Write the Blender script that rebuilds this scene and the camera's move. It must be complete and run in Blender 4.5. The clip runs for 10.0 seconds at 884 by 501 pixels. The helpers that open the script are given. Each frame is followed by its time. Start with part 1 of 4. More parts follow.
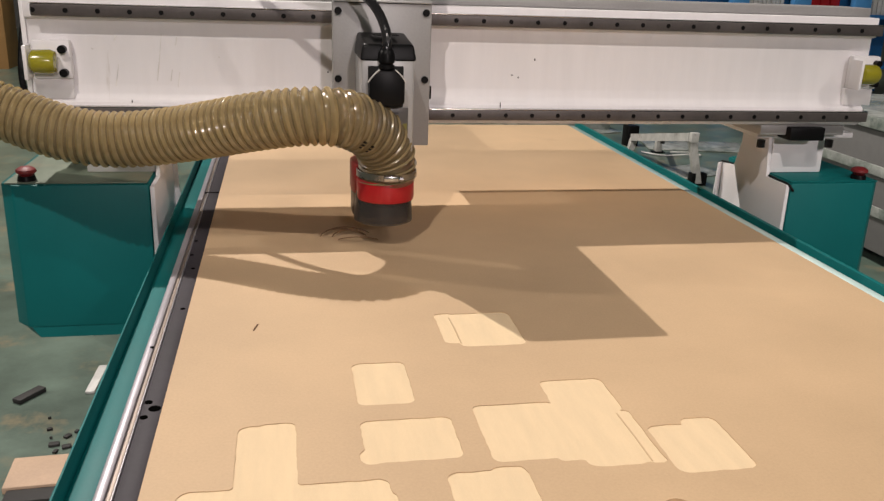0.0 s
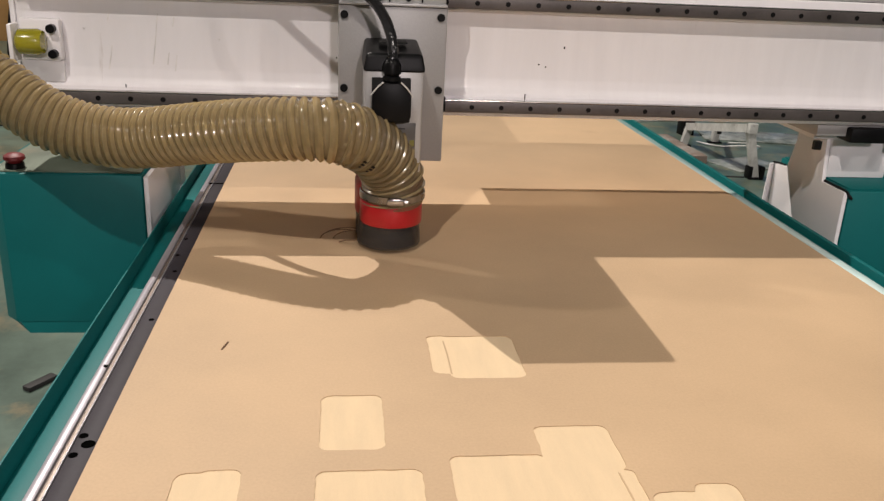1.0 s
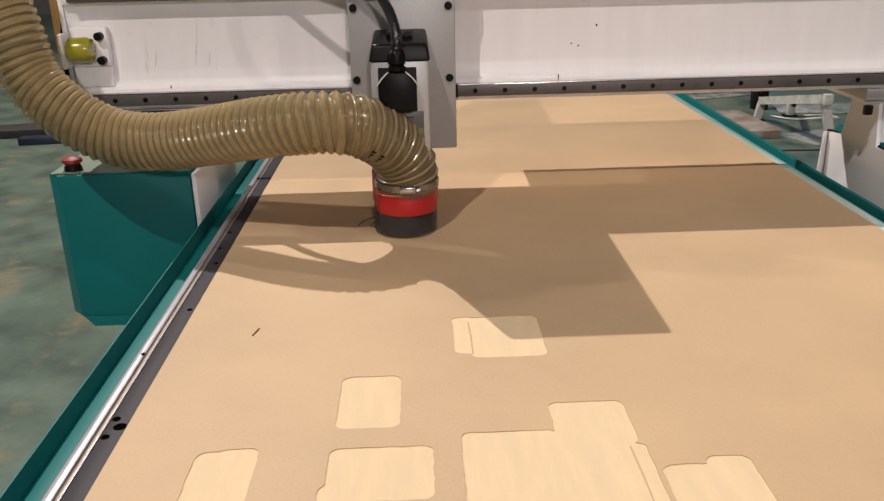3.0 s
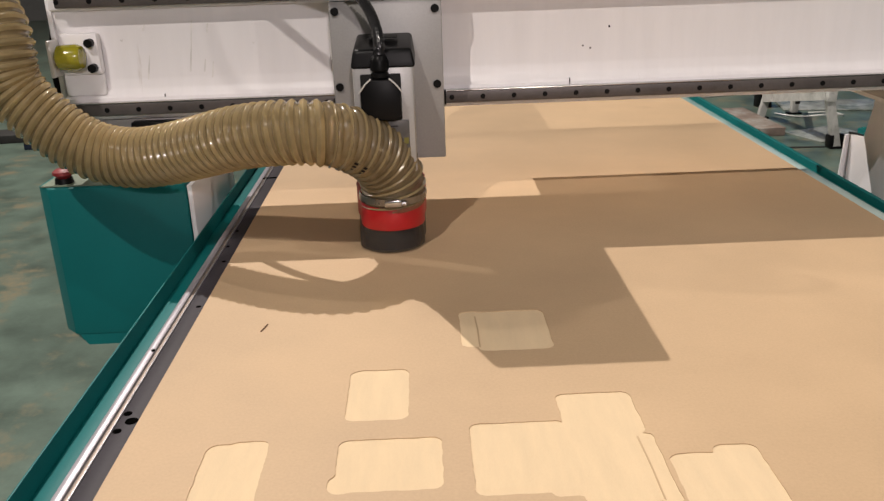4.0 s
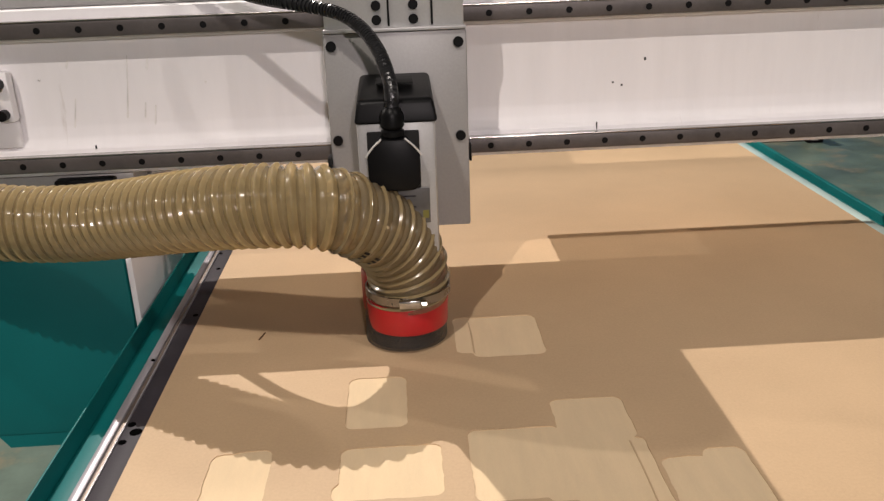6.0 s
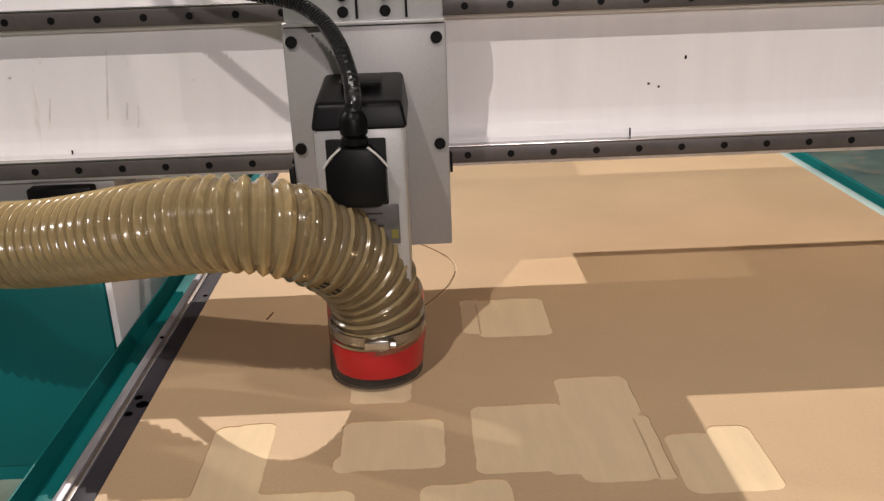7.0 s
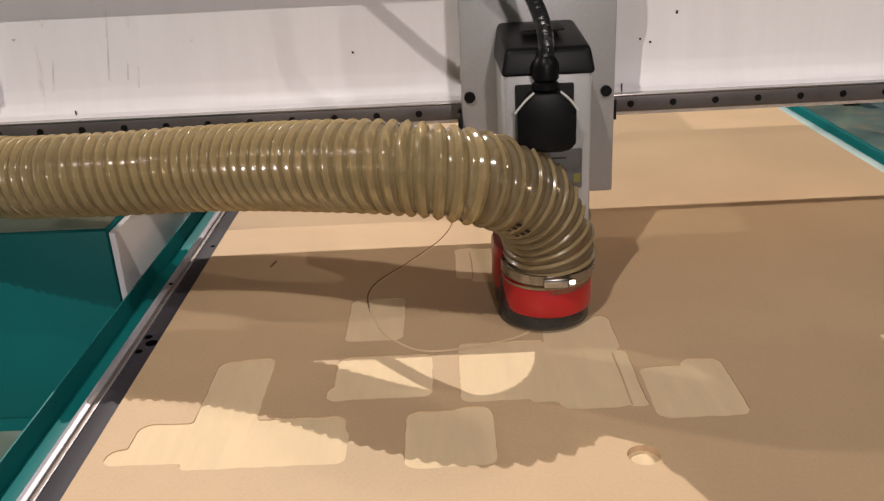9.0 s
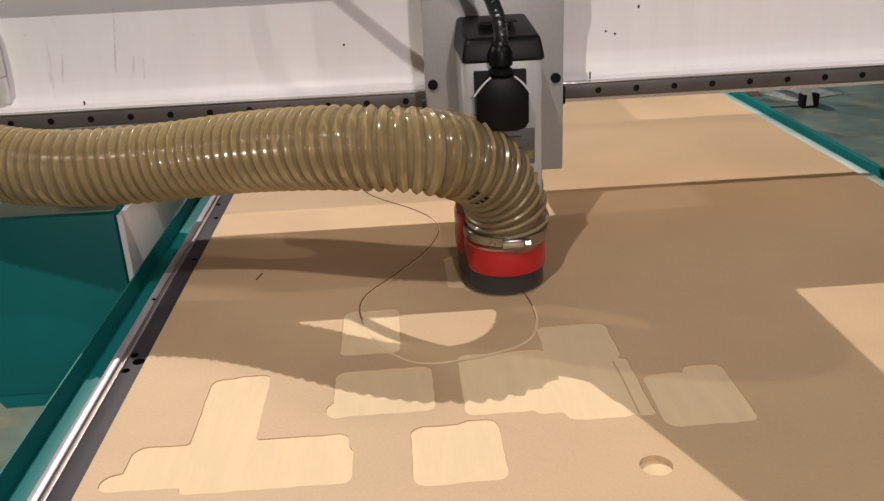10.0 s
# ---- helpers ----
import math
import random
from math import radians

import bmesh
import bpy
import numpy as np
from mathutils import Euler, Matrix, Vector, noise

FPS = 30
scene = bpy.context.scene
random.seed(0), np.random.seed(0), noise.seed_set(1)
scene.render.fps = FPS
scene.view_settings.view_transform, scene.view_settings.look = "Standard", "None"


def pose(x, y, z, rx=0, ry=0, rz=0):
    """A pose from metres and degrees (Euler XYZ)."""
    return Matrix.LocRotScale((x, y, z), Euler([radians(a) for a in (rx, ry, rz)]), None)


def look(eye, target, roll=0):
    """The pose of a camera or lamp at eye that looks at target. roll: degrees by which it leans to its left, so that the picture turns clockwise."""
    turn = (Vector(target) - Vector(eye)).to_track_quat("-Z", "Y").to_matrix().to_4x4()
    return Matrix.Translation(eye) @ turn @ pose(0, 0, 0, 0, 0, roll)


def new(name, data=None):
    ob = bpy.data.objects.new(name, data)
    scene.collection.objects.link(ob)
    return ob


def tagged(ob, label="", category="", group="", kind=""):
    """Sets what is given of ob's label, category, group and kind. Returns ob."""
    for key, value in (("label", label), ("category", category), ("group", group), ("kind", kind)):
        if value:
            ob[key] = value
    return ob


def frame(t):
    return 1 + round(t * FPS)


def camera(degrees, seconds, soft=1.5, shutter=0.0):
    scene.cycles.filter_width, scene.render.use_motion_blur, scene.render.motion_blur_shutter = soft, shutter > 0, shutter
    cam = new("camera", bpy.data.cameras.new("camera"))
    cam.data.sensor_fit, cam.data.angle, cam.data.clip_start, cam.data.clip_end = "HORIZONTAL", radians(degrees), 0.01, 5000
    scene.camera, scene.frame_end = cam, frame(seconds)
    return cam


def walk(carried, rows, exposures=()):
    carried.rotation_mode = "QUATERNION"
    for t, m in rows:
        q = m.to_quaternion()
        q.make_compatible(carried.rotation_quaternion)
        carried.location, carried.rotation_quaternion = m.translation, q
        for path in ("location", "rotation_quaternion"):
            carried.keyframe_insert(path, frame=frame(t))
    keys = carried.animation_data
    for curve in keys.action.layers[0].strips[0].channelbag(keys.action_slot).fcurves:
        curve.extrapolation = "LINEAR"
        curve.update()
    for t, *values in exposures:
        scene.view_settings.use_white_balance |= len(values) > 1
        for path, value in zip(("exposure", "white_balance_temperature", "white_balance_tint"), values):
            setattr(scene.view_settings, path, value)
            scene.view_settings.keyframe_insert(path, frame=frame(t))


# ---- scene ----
cam = camera(54.8, 10.0, soft=1.35)
PATH = [
    (0, (-0.449, -2.058, 1.343), (-0.091, -0.192, 0.718), 2.1),
    (0.5, (-0.394, -1.951, 1.353), (-0.088, -0.086, 0.698), 2.8),
    (1, (-0.337, -1.906, 1.344), (-0.104, -0.037, 0.671), 2.7),
    (1.5, (-0.289, -1.913, 1.325), (-0.131, -0.048, 0.62), 1.3),
    (2, (-0.26, -1.921, 1.337), (-0.181, -0.056, 0.619), -0.5),
    (2.5, (-0.251, -1.926, 1.341), (-0.2, -0.056, 0.636), -1.1),
    (4, (-0.255, -1.942, 1.333), (-0.222, -0.066, 0.641), -2.0),
    (4.5, (-0.257, -1.951, 1.339), (-0.228, -0.073, 0.65), -2.3),
    (5, (-0.265, -1.96, 1.336), (-0.216, -0.076, 0.667), -2.2),
    (5.5, (-0.266, -1.968, 1.339), (-0.21, -0.082, 0.674), -2.2),
    (6, (-0.273, -1.959, 1.365), (-0.197, -0.091, 0.655), -2.1),
    (7.5, (-0.249, -1.999, 1.323), (-0.235, -0.124, 0.627), -1.9),
    (8, (-0.238, -2.034, 1.33), (-0.215, -0.176, 0.59), -1.4),
    (8.5, (-0.213, -2.047, 1.321), (-0.234, -0.193, 0.572), -2.1),
    (9, (-0.221, -2.036, 1.323), (-0.239, -0.188, 0.558), -2.9),
    (9.5, (-0.241, -2.028, 1.322), (-0.221, -0.179, 0.56), -3.1),
    (10, (-0.265, -2.015, 1.323), (-0.191, -0.165, 0.566), -2.8),
]
EXPOSURES = [(0, 0.0), (4, 0.0), (5, -0.06), (6, 0.04), (8, 0.0), (10, -0.02)]
walk(cam, [(t, look(eye, target, roll)) for t, eye, target, roll in PATH], exposures=EXPOSURES)

# ---- light: a closed hall with high-bay lamps ----
world = bpy.data.worlds.new("hall_air")
scene.world = world
world.use_nodes = True
world.node_tree.nodes["Background"].inputs[0].default_value = (1.0, 0.93, 0.84, 1)
world.node_tree.nodes["Background"].inputs[1].default_value = 0.010

BED = 0.80


def lamp(name, where, power, size, aim, colour=(1.0, 0.905, 0.835)):
    data = bpy.data.lights.new(name, "AREA")
    data.shape, data.size, data.energy, data.color = "DISK", size, power, colour
    ob = new(name, data)
    ob.matrix_world = look(where, aim)
    return ob


AIM = (-0.1, -0.8, BED)
HIGH = BED + 9.0
# two rows of high-bay lamps across the hall: one behind the gantry, one in front of it
# the rear side one is made up, to deepen the beam's shadow band
BAYS = [("bay_lamp_rear", (-2.60, 5.20), 1040, 0.05), ("added_rear_side_lamp", (-14.3, 5.20), 700, 0.30),
        ("bay_lamp_front", (-3.10, -7.20), 530, 0.04), ("bay_lamp_front_side", (7.20, -7.20), 250, 0.14)]
for lamp_name, (lx, ly), power, size in BAYS:
    lamp(lamp_name, (lx, ly, HIGH), power, size, AIM)
# an added, unseen low fill that brightens the beam, placed to suit the conduit's shadow
LOW = (0.9, -10.8, 4.6)
lamp("low_fill_lamp", LOW, 390, 0.4, (-0.2, -0.8, 1.1), (1.0, 0.88, 0.88))


# ---- materials ----
def nodes_of(name):
    m = bpy.data.materials.new(name)
    m.use_nodes = True
    t = m.node_tree
    return m, t, t.nodes["Principled BSDF"]


def add(t, kind, **inputs):
    n = t.nodes.new(kind)
    for key, value in inputs.items():
        n.inputs[key.replace("_", " ")].default_value = value
    return n


def ramp(t, source, stops):
    r = t.nodes.new("ShaderNodeValToRGB")
    e = r.color_ramp.elements
    while len(e) < len(stops):
        e.new(0.5)
    for el, (at, col) in zip(e, stops):
        el.position, el.color = at, (*col, 1)
    t.links.new(source, r.inputs[0])
    return r


def grained(name, colour, spread=0.12, scale=8.0, fine=120.0, rough=0.5, metal=0.0, bump=0.1, coat=0.0, spec=0.5, stretch=(1, 1, 1), stain=None):
    """A surface with broad variation, fine grain, roughness wear and relief."""
    m, t, p = nodes_of(name)
    tc = t.nodes.new("ShaderNodeTexCoord")
    mp = add(t, "ShaderNodeMapping")
    mp.inputs["Scale"].default_value = stretch
    t.links.new(tc.outputs["Object"], mp.inputs[0])
    broad = add(t, "ShaderNodeTexNoise", Scale=scale, Detail=6.0, Roughness=0.6)
    grain = add(t, "ShaderNodeTexNoise", Scale=fine, Detail=3.0, Roughness=0.7)
    for n in (broad, grain):
        t.links.new(mp.outputs[0], n.inputs["Vector"])
    lo = tuple(max(0, c * (1 - spread)) for c in colour)
    hi = tuple(min(1, c * (1 + spread)) for c in colour)
    r = ramp(t, broad.outputs["Fac"], [(0.3, lo), (0.7, hi)])
    mix = t.nodes.new("ShaderNodeMix")
    mix.data_type, mix.blend_type = "RGBA", "OVERLAY"
    mix.inputs["Factor"].default_value = 0.25
    t.links.new(r.outputs[0], mix.inputs["A"])
    t.links.new(grain.outputs["Color"], mix.inputs["B"])
    out = mix.outputs["Result"]
    gray = ramp(t, grain.outputs["Fac"], [(0.2, (0.36,) * 3), (0.8, (0.64,) * 3)])
    t.links.new(gray.outputs[0], mix.inputs["B"])
    if stain:
        s = add(t, "ShaderNodeTexNoise", Scale=stain[0], Detail=8.0, Roughness=0.7)
        t.links.new(mp.outputs[0], s.inputs["Vector"])
        k = ramp(t, s.outputs["Fac"], [(stain[1], (0, 0, 0)), (stain[2], (1, 1, 1))])
        mx = t.nodes.new("ShaderNodeMix")
        mx.data_type = "RGBA"
        t.links.new(k.outputs[0], mx.inputs["Factor"])
        t.links.new(out, mx.inputs["A"])
        mx.inputs["B"].default_value = (*stain[3], 1)
        out = mx.outputs["Result"]
    t.links.new(out, p.inputs["Base Color"])
    rr = add(t, "ShaderNodeMapRange")
    rr.inputs["To Min"].default_value, rr.inputs["To Max"].default_value = rough * 0.8, min(1, rough * 1.2)
    t.links.new(broad.outputs["Fac"], rr.inputs["Value"])
    t.links.new(rr.outputs[0], p.inputs["Roughness"])
    p.inputs["Metallic"].default_value = metal
    p.inputs["Specular IOR Level"].default_value = spec
    p.inputs["Coat Weight"].default_value = coat
    b = add(t, "ShaderNodeBump", Strength=bump, Distance=0.002)
    t.links.new(grain.outputs["Fac"], b.inputs["Height"])
    t.links.new(b.outputs[0], p.inputs["Normal"])
    return m


M = {
    "mdf": grained("mdf_face", (0.52, 0.367, 0.219), 0.09, 3.0, 260, 0.62, bump=0.02, stain=(1.6, 0.62, 0.80, (0.42, 0.28, 0.17))),
    "mdf_raw": grained("mdf_milled", (0.70, 0.54, 0.340), 0.05, 9.0, 300, 0.8, bump=0.12, stretch=(6, 1, 1)),
    "mdf_edge": grained("mdf_edge", (0.50, 0.35, 0.21), 0.2, 20, 300, 0.85, bump=0.2),
    # dark brown of splinters and swarf; also the painted shade along the cut
    "groove": grained("swarf_and_cut_shade", (0.16, 0.09, 0.045), 0.3, 60, 400, 0.9),
    "teal": grained("teal_enamel", (0.003, 0.136, 0.136), 0.08, 4.0, 300, 0.5, bump=0.05, coat=0.0, spec=0.25),
    "white": grained("white_enamel", (0.84, 0.82, 0.83), 0.03, 3.0, 200, 0.42, bump=0.05, stain=(5.0, 0.66, 0.80, (0.62, 0.56, 0.50))),
    "beam_white": grained("beam_enamel", (0.86, 0.84, 0.85), 0.03, 3.0, 200, 0.42, bump=0.05, coat=0.05, stretch=(9, 1, 1.2), stain=(2.2, 0.66, 0.80, (0.58, 0.53, 0.49))),
    "grey": grained("grey_casting", (0.35, 0.342, 0.335), 0.06, 6.0, 250, 0.45, metal=0.25, bump=0.08),
    "alloy": grained("spindle_alloy", (0.46, 0.455, 0.45), 0.05, 8.0, 250, 0.40, metal=0.35, bump=0.05),
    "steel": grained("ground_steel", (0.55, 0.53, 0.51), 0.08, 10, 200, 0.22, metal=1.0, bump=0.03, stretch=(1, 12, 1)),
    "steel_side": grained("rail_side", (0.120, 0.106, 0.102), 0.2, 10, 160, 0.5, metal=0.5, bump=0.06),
    "void": grained("hole_dark", (0.002, 0.002, 0.002), 0.3, 12, 200, 0.95, bump=0.0, spec=0.0),
    "rail_worn": grained("worn_rail_steel", (0.20, 0.165, 0.14), 0.25, 12, 160, 0.45, metal=0.6, bump=0.05, stretch=(1, 0.2, 1)),
    "strip": grained("dark_bed_strip", (0.036, 0.032, 0.039), 0.3, 7, 180, 0.55, bump=0.12, spec=0.2, stain=(6.0, 0.64, 0.8, (0.12, 0.10, 0.085))),
    "rail_paint": grained("bright_alloy", (0.36, 0.345, 0.375), 0.15, 10, 160, 0.40, metal=0.45, bump=0.05, stretch=(1, 0.2, 1)),
    # wire ribs; also paints shade into the creases between folded turns
    "hose_rib_and_shade": grained("hose_rib_and_shade", (0.23, 0.173, 0.088), 0.1, 20, 120, 0.16, coat=0.8),
    "black": grained("black_plastic", (0.005, 0.005, 0.0055), 0.3, 12, 200, 0.4, bump=0.03, spec=0.15),
    "conduit": grained("conduit_plastic", (0.013, 0.013, 0.014), 0.3, 12, 200, 0.28, bump=0.03, spec=0.5),
    "rubber": grained("black_rubber", (0.010, 0.010, 0.010), 0.3, 12, 200, 0.6, bump=0.05, spec=0.2),
    "red": grained("red_plastic", (0.40, 0.006, 0.010), 0.08, 14, 200, 0.42, bump=0.06, coat=0.2),
    "yellow": grained("yellow_lens", (0.30, 0.275, 0.02), 0.12, 14, 200, 0.2, bump=0.03, coat=0.5),
    "floor": grained("floor_epoxy", (0.098, 0.138, 0.112), 0.45, 3.4, 60, 0.32, bump=0.12, stain=(4.2, 0.53, 0.66, (0.21, 0.185, 0.12))),
    "wall": grained("hall_wall", (0.14, 0.14, 0.137), 0.08, 0.5, 20, 0.8),
    "blue": grained("blue_sheet", (0.02, 0.16, 0.42), 0.15, 4, 100, 0.5),
    "navy": grained("navy_enamel", (0.010, 0.016, 0.040), 0.15, 4, 100, 0.5),
    "light_blue": grained("light_blue_enamel", (0.07, 0.27, 0.58), 0.1, 4, 100, 0.45),
    "orange": grained("ochre_board", (0.36, 0.20, 0.07), 0.15, 4, 100, 0.6),
    "dark": grained("dark_soil", (0.022, 0.021, 0.02), 0.4, 14, 90, 0.7, bump=0.3),
    "film": grained("plastic_film", (0.62, 0.62, 0.60), 0.15, 12, 90, 0.25, bump=0.3),
    "haze_film": grained("dusty_film", (0.30, 0.32, 0.30), 0.3, 9, 90, 0.25, bump=0.4, stain=(3.0, 0.5, 0.62, (0.14, 0.17, 0.15))),
    "grime": grained("grime", (0.73, 0.71, 0.695), 0.2, 20, 120, 0.6),
    "old_white": grained("worn_white_enamel", (0.50, 0.50, 0.47), 0.2, 14, 120, 0.55, stain=(9.0, 0.55, 0.7, (0.25, 0.23, 0.20))),
    "brown_board": grained("dusty_brown_board", (0.22, 0.17, 0.14), 0.25, 8, 120, 0.75, bump=0.2, stain=(5.0, 0.5, 0.65, (0.34, 0.33, 0.30))),
    # pale colour holds the lamp's reflection along the right rail
    "rail_sheen": grained("painted_sheen_edge", (0.62, 0.80, 0.77), 0.1, 8, 120, 0.3, coat=1.0),
    "dull_red": grained("dull_red_plastic", (0.20, 0.016, 0.018), 0.1, 14, 200, 0.5),
    "cardboard": grained("scrap_board", (0.52, 0.37, 0.26), 0.1, 6, 120, 0.7),
    "label": grained("label_foil", (0.11, 0.105, 0.10), 0.2, 30, 200, 0.35),
    "clamp": grained("clamp_steel", (0.34, 0.32, 0.30), 0.15, 30, 200, 0.28, metal=1.0),
    "dusty": grained("dusty_teal", (0.15, 0.185, 0.135), 0.2, 9, 200, 0.6, stain=(4.0, 0.5, 0.7, (0.24, 0.22, 0.15))),
    "amber": grained("label_yellow", (0.17, 0.15, 0.03), 0.05, 30, 200, 0.5),
    "lamp_shell": grained("lamp_shell", (0.5, 0.5, 0.5), 0.05, 6, 90, 0.4, metal=0.8),
}


def hose_material(name, dull, bright, clear):
    m, t, p = nodes_of(name)
    p.inputs["Roughness"].default_value = 0.20
    p.inputs["Coat Weight"].default_value = 1.0
    p.inputs["Coat Roughness"].default_value = 0.11
    p.inputs["Coat IOR"].default_value = 1.9
    p.inputs["IOR"].default_value = 1.5
    n = add(t, "ShaderNodeTexNoise", Scale=26.0, Detail=4.0, Roughness=0.6)
    tc = t.nodes.new("ShaderNodeTexCoord")
    t.links.new(tc.outputs["Object"], n.inputs["Vector"])
    r = ramp(t, n.outputs["Fac"], [(0.3, dull), (0.7, bright)])
    t.links.new(r.outputs[0], p.inputs["Base Color"])
    b = add(t, "ShaderNodeBump", Strength=0.15, Distance=0.002)
    t.links.new(n.outputs["Fac"], b.inputs["Height"])
    t.links.new(b.outputs[0], p.inputs["Normal"])
    tl = t.nodes.new("ShaderNodeBsdfTranslucent")
    t.links.new(r.outputs[0], tl.inputs[0])
    tr = t.nodes.new("ShaderNodeBsdfTransparent")
    tr.inputs[0].default_value = (0.96, 0.86, 0.65, 1)
    m1, m2 = t.nodes.new("ShaderNodeMixShader"), t.nodes.new("ShaderNodeMixShader")
    m1.inputs[0].default_value, m2.inputs[0].default_value = 0.60, clear
    out = t.nodes["Material Output"]
    t.links.new(p.outputs[0], m1.inputs[1])
    t.links.new(tl.outputs[0], m1.inputs[2])
    t.links.new(m1.outputs[0], m2.inputs[1])
    t.links.new(tr.outputs[0], m2.inputs[2])
    t.links.new(m2.outputs[0], out.inputs[0])
    return m


def skirt_material():
    m, t, p = nodes_of("clear_skirt")
    p.inputs["Base Color"].default_value = (0.045, 0.042, 0.04, 1)
    p.inputs["Roughness"].default_value = 0.3
    tr = t.nodes.new("ShaderNodeBsdfTransparent")
    tr.inputs[0].default_value = (0.75, 0.72, 0.68, 1)
    n = add(t, "ShaderNodeTexNoise", Scale=60.0, Detail=3.0)
    r = ramp(t, n.outputs["Fac"], [(0.3, (0.25,) * 3), (0.7, (0.5,) * 3)])
    mx = t.nodes.new("ShaderNodeMixShader")
    t.links.new(r.outputs[0], mx.inputs[0])
    t.links.new(p.outputs[0], mx.inputs[1])
    t.links.new(tr.outputs[0], mx.inputs[2])
    t.links.new(mx.outputs[0], t.nodes["Material Output"].inputs[0])
    return m


def glow_material():
    m, t, p = nodes_of("lamp_glow")
    p.inputs["Emission Color"].default_value = (1.0, 0.88, 0.72, 1)
    p.inputs["Emission Strength"].default_value = 25.0
    return m


M["hose"] = hose_material("hose_pvc", (0.57, 0.45, 0.235), (0.78, 0.64, 0.38), 0.28)
M["hose_thin"] = hose_material("hose_pvc_drawn_thin", (0.37, 0.30, 0.18), (0.50, 0.42, 0.28), 0.42)
M["skirt"], M["glow"] = skirt_material(), glow_material()


# ---- mesh helpers ----
def box(bm, x0, x1, y0, y1, z0, z1, bevel=0.0, turn=None):
    vs = bmesh.ops.create_cube(bm, size=1.0)["verts"]
    for v in vs:
        v.co = Vector(((x0 + x1) / 2 + v.co.x * (x1 - x0), (y0 + y1) / 2 + v.co.y * (y1 - y0), (z0 + z1) / 2 + v.co.z * (z1 - z0)))
    if turn:
        for v in vs:
            v.co = turn @ v.co
    if bevel:
        edges = {e for v in vs for e in v.link_edges}
        bmesh.ops.bevel(bm, geom=list(edges), offset=bevel, segments=2, profile=0.5, affect="EDGES")
    return bm


def tube(bm, a, b, r0, r1=None, sides=20, cap=True):
    a, b = Vector(a), Vector(b)
    turn = (b - a).to_track_quat("Z", "Y").to_matrix().to_4x4()
    bmesh.ops.create_cone(bm, cap_ends=cap, segments=sides, radius1=r0, radius2=r0 if r1 is None else r1,
                          depth=(b - a).length, matrix=Matrix.Translation((a + b) / 2) @ turn)
    return bm


def lathe(bm, profile, sides=32, centre=(0, 0)):
    """Turns (radius, z) pairs round the z axis."""
    rings = []
    for r, z in profile:
        rings.append([bm.verts.new((centre[0] + r * math.cos(2 * math.pi * k / sides), centre[1] + r * math.sin(2 * math.pi * k / sides), z)) for k in range(sides)])
    for lo, hi in zip(rings, rings[1:]):
        for k in range(sides):
            bm.faces.new((lo[k], lo[(k + 1) % sides], hi[(k + 1) % sides], hi[k]))
    return bm


def prism(bm, outline, axis, a, b, bevel=0.0):
    """A polygon given in the plane across an axis, drawn out from a to b along it."""
    def place(u, v, w):
        return {"x": (w, u, v), "y": (u, w, v), "z": (u, v, w)}[axis]
    lo = [bm.verts.new(place(u, v, a)) for u, v in outline]
    hi = [bm.verts.new(place(u, v, b)) for u, v in outline]
    faces = [bm.faces.new(lo), bm.faces.new(hi)]
    for k in range(len(lo)):
        faces.append(bm.faces.new((lo[k], lo[(k + 1) % len(lo)], hi[(k + 1) % len(lo)], hi[k])))
    bmesh.ops.recalc_face_normals(bm, faces=faces)
    if bevel:
        edges = {e for f in faces for e in f.edges}
        bmesh.ops.bevel(bm, geom=list(edges), offset=bevel, segments=2, profile=0.5, affect="EDGES")
    return bm


def mesh_of(name, bm, material, smooth=30):
    me = bpy.data.meshes.new(name)
    bmesh.ops.recalc_face_normals(bm, faces=bm.faces)
    limit = radians(smooth)
    for e in bm.edges:
        e.smooth = e.calc_face_angle(0) < limit if len(e.link_faces) == 2 else True
    for f in bm.faces:
        f.smooth = True
    bm.to_mesh(me)
    bm.free()
    me.materials.append(M[material] if isinstance(material, str) else material)
    return me


def part(name, bm, material, parent, label="", smooth=30):
    ob = new(name, mesh_of(name, bm, material, smooth))
    ob.parent = parent
    return tagged(ob, label)


def thing(name, label, category, at=None, bm=None, material=None, group="", kind=""):
    ob = new(name, mesh_of(name, bm, material) if bm else None)
    if at:
        ob.location = at
    return tagged(ob, label, category, group, kind)


def wire(bm, pts, r, sides=10):
    """A round cable through the given points, smoothed."""
    pts = [Vector(p) for p in pts]
    fine = smooth_line(pts, 8)
    rings = []
    for k, p in enumerate(fine):
        d = (fine[min(k + 1, len(fine) - 1)] - fine[max(k - 1, 0)]).normalized()
        q = d.to_track_quat("Z", "Y")
        rings.append([bm.verts.new(p + q @ Vector((r * math.cos(2 * math.pi * j / sides), r * math.sin(2 * math.pi * j / sides), 0))) for j in range(sides)])
    for lo, hi in zip(rings, rings[1:]):
        for j in range(sides):
            bm.faces.new((lo[j], lo[(j + 1) % sides], hi[(j + 1) % sides], hi[j]))
    return bm


def smooth_line(pts, steps):
    """Catmull-Rom through points."""
    ext = [pts[0] * 2 - pts[1], *pts, pts[-1] * 2 - pts[-2]]
    out = []
    for k in range(1, len(ext) - 2):
        p0, p1, p2, p3 = ext[k - 1:k + 3]
        for j in range(steps):
            u = j / steps
            out.append(0.5 * ((2 * p1) + (p2 - p0) * u + (2 * p0 - 5 * p1 + 4 * p2 - p3) * u * u + (3 * p1 - p0 - 3 * p2 + p3) * u ** 3))
    out.append(pts[-1].copy())
    return out


# ---- the hall ----
HALL = (-16.0, 16.0, -16.0, 16.0, 11.2)


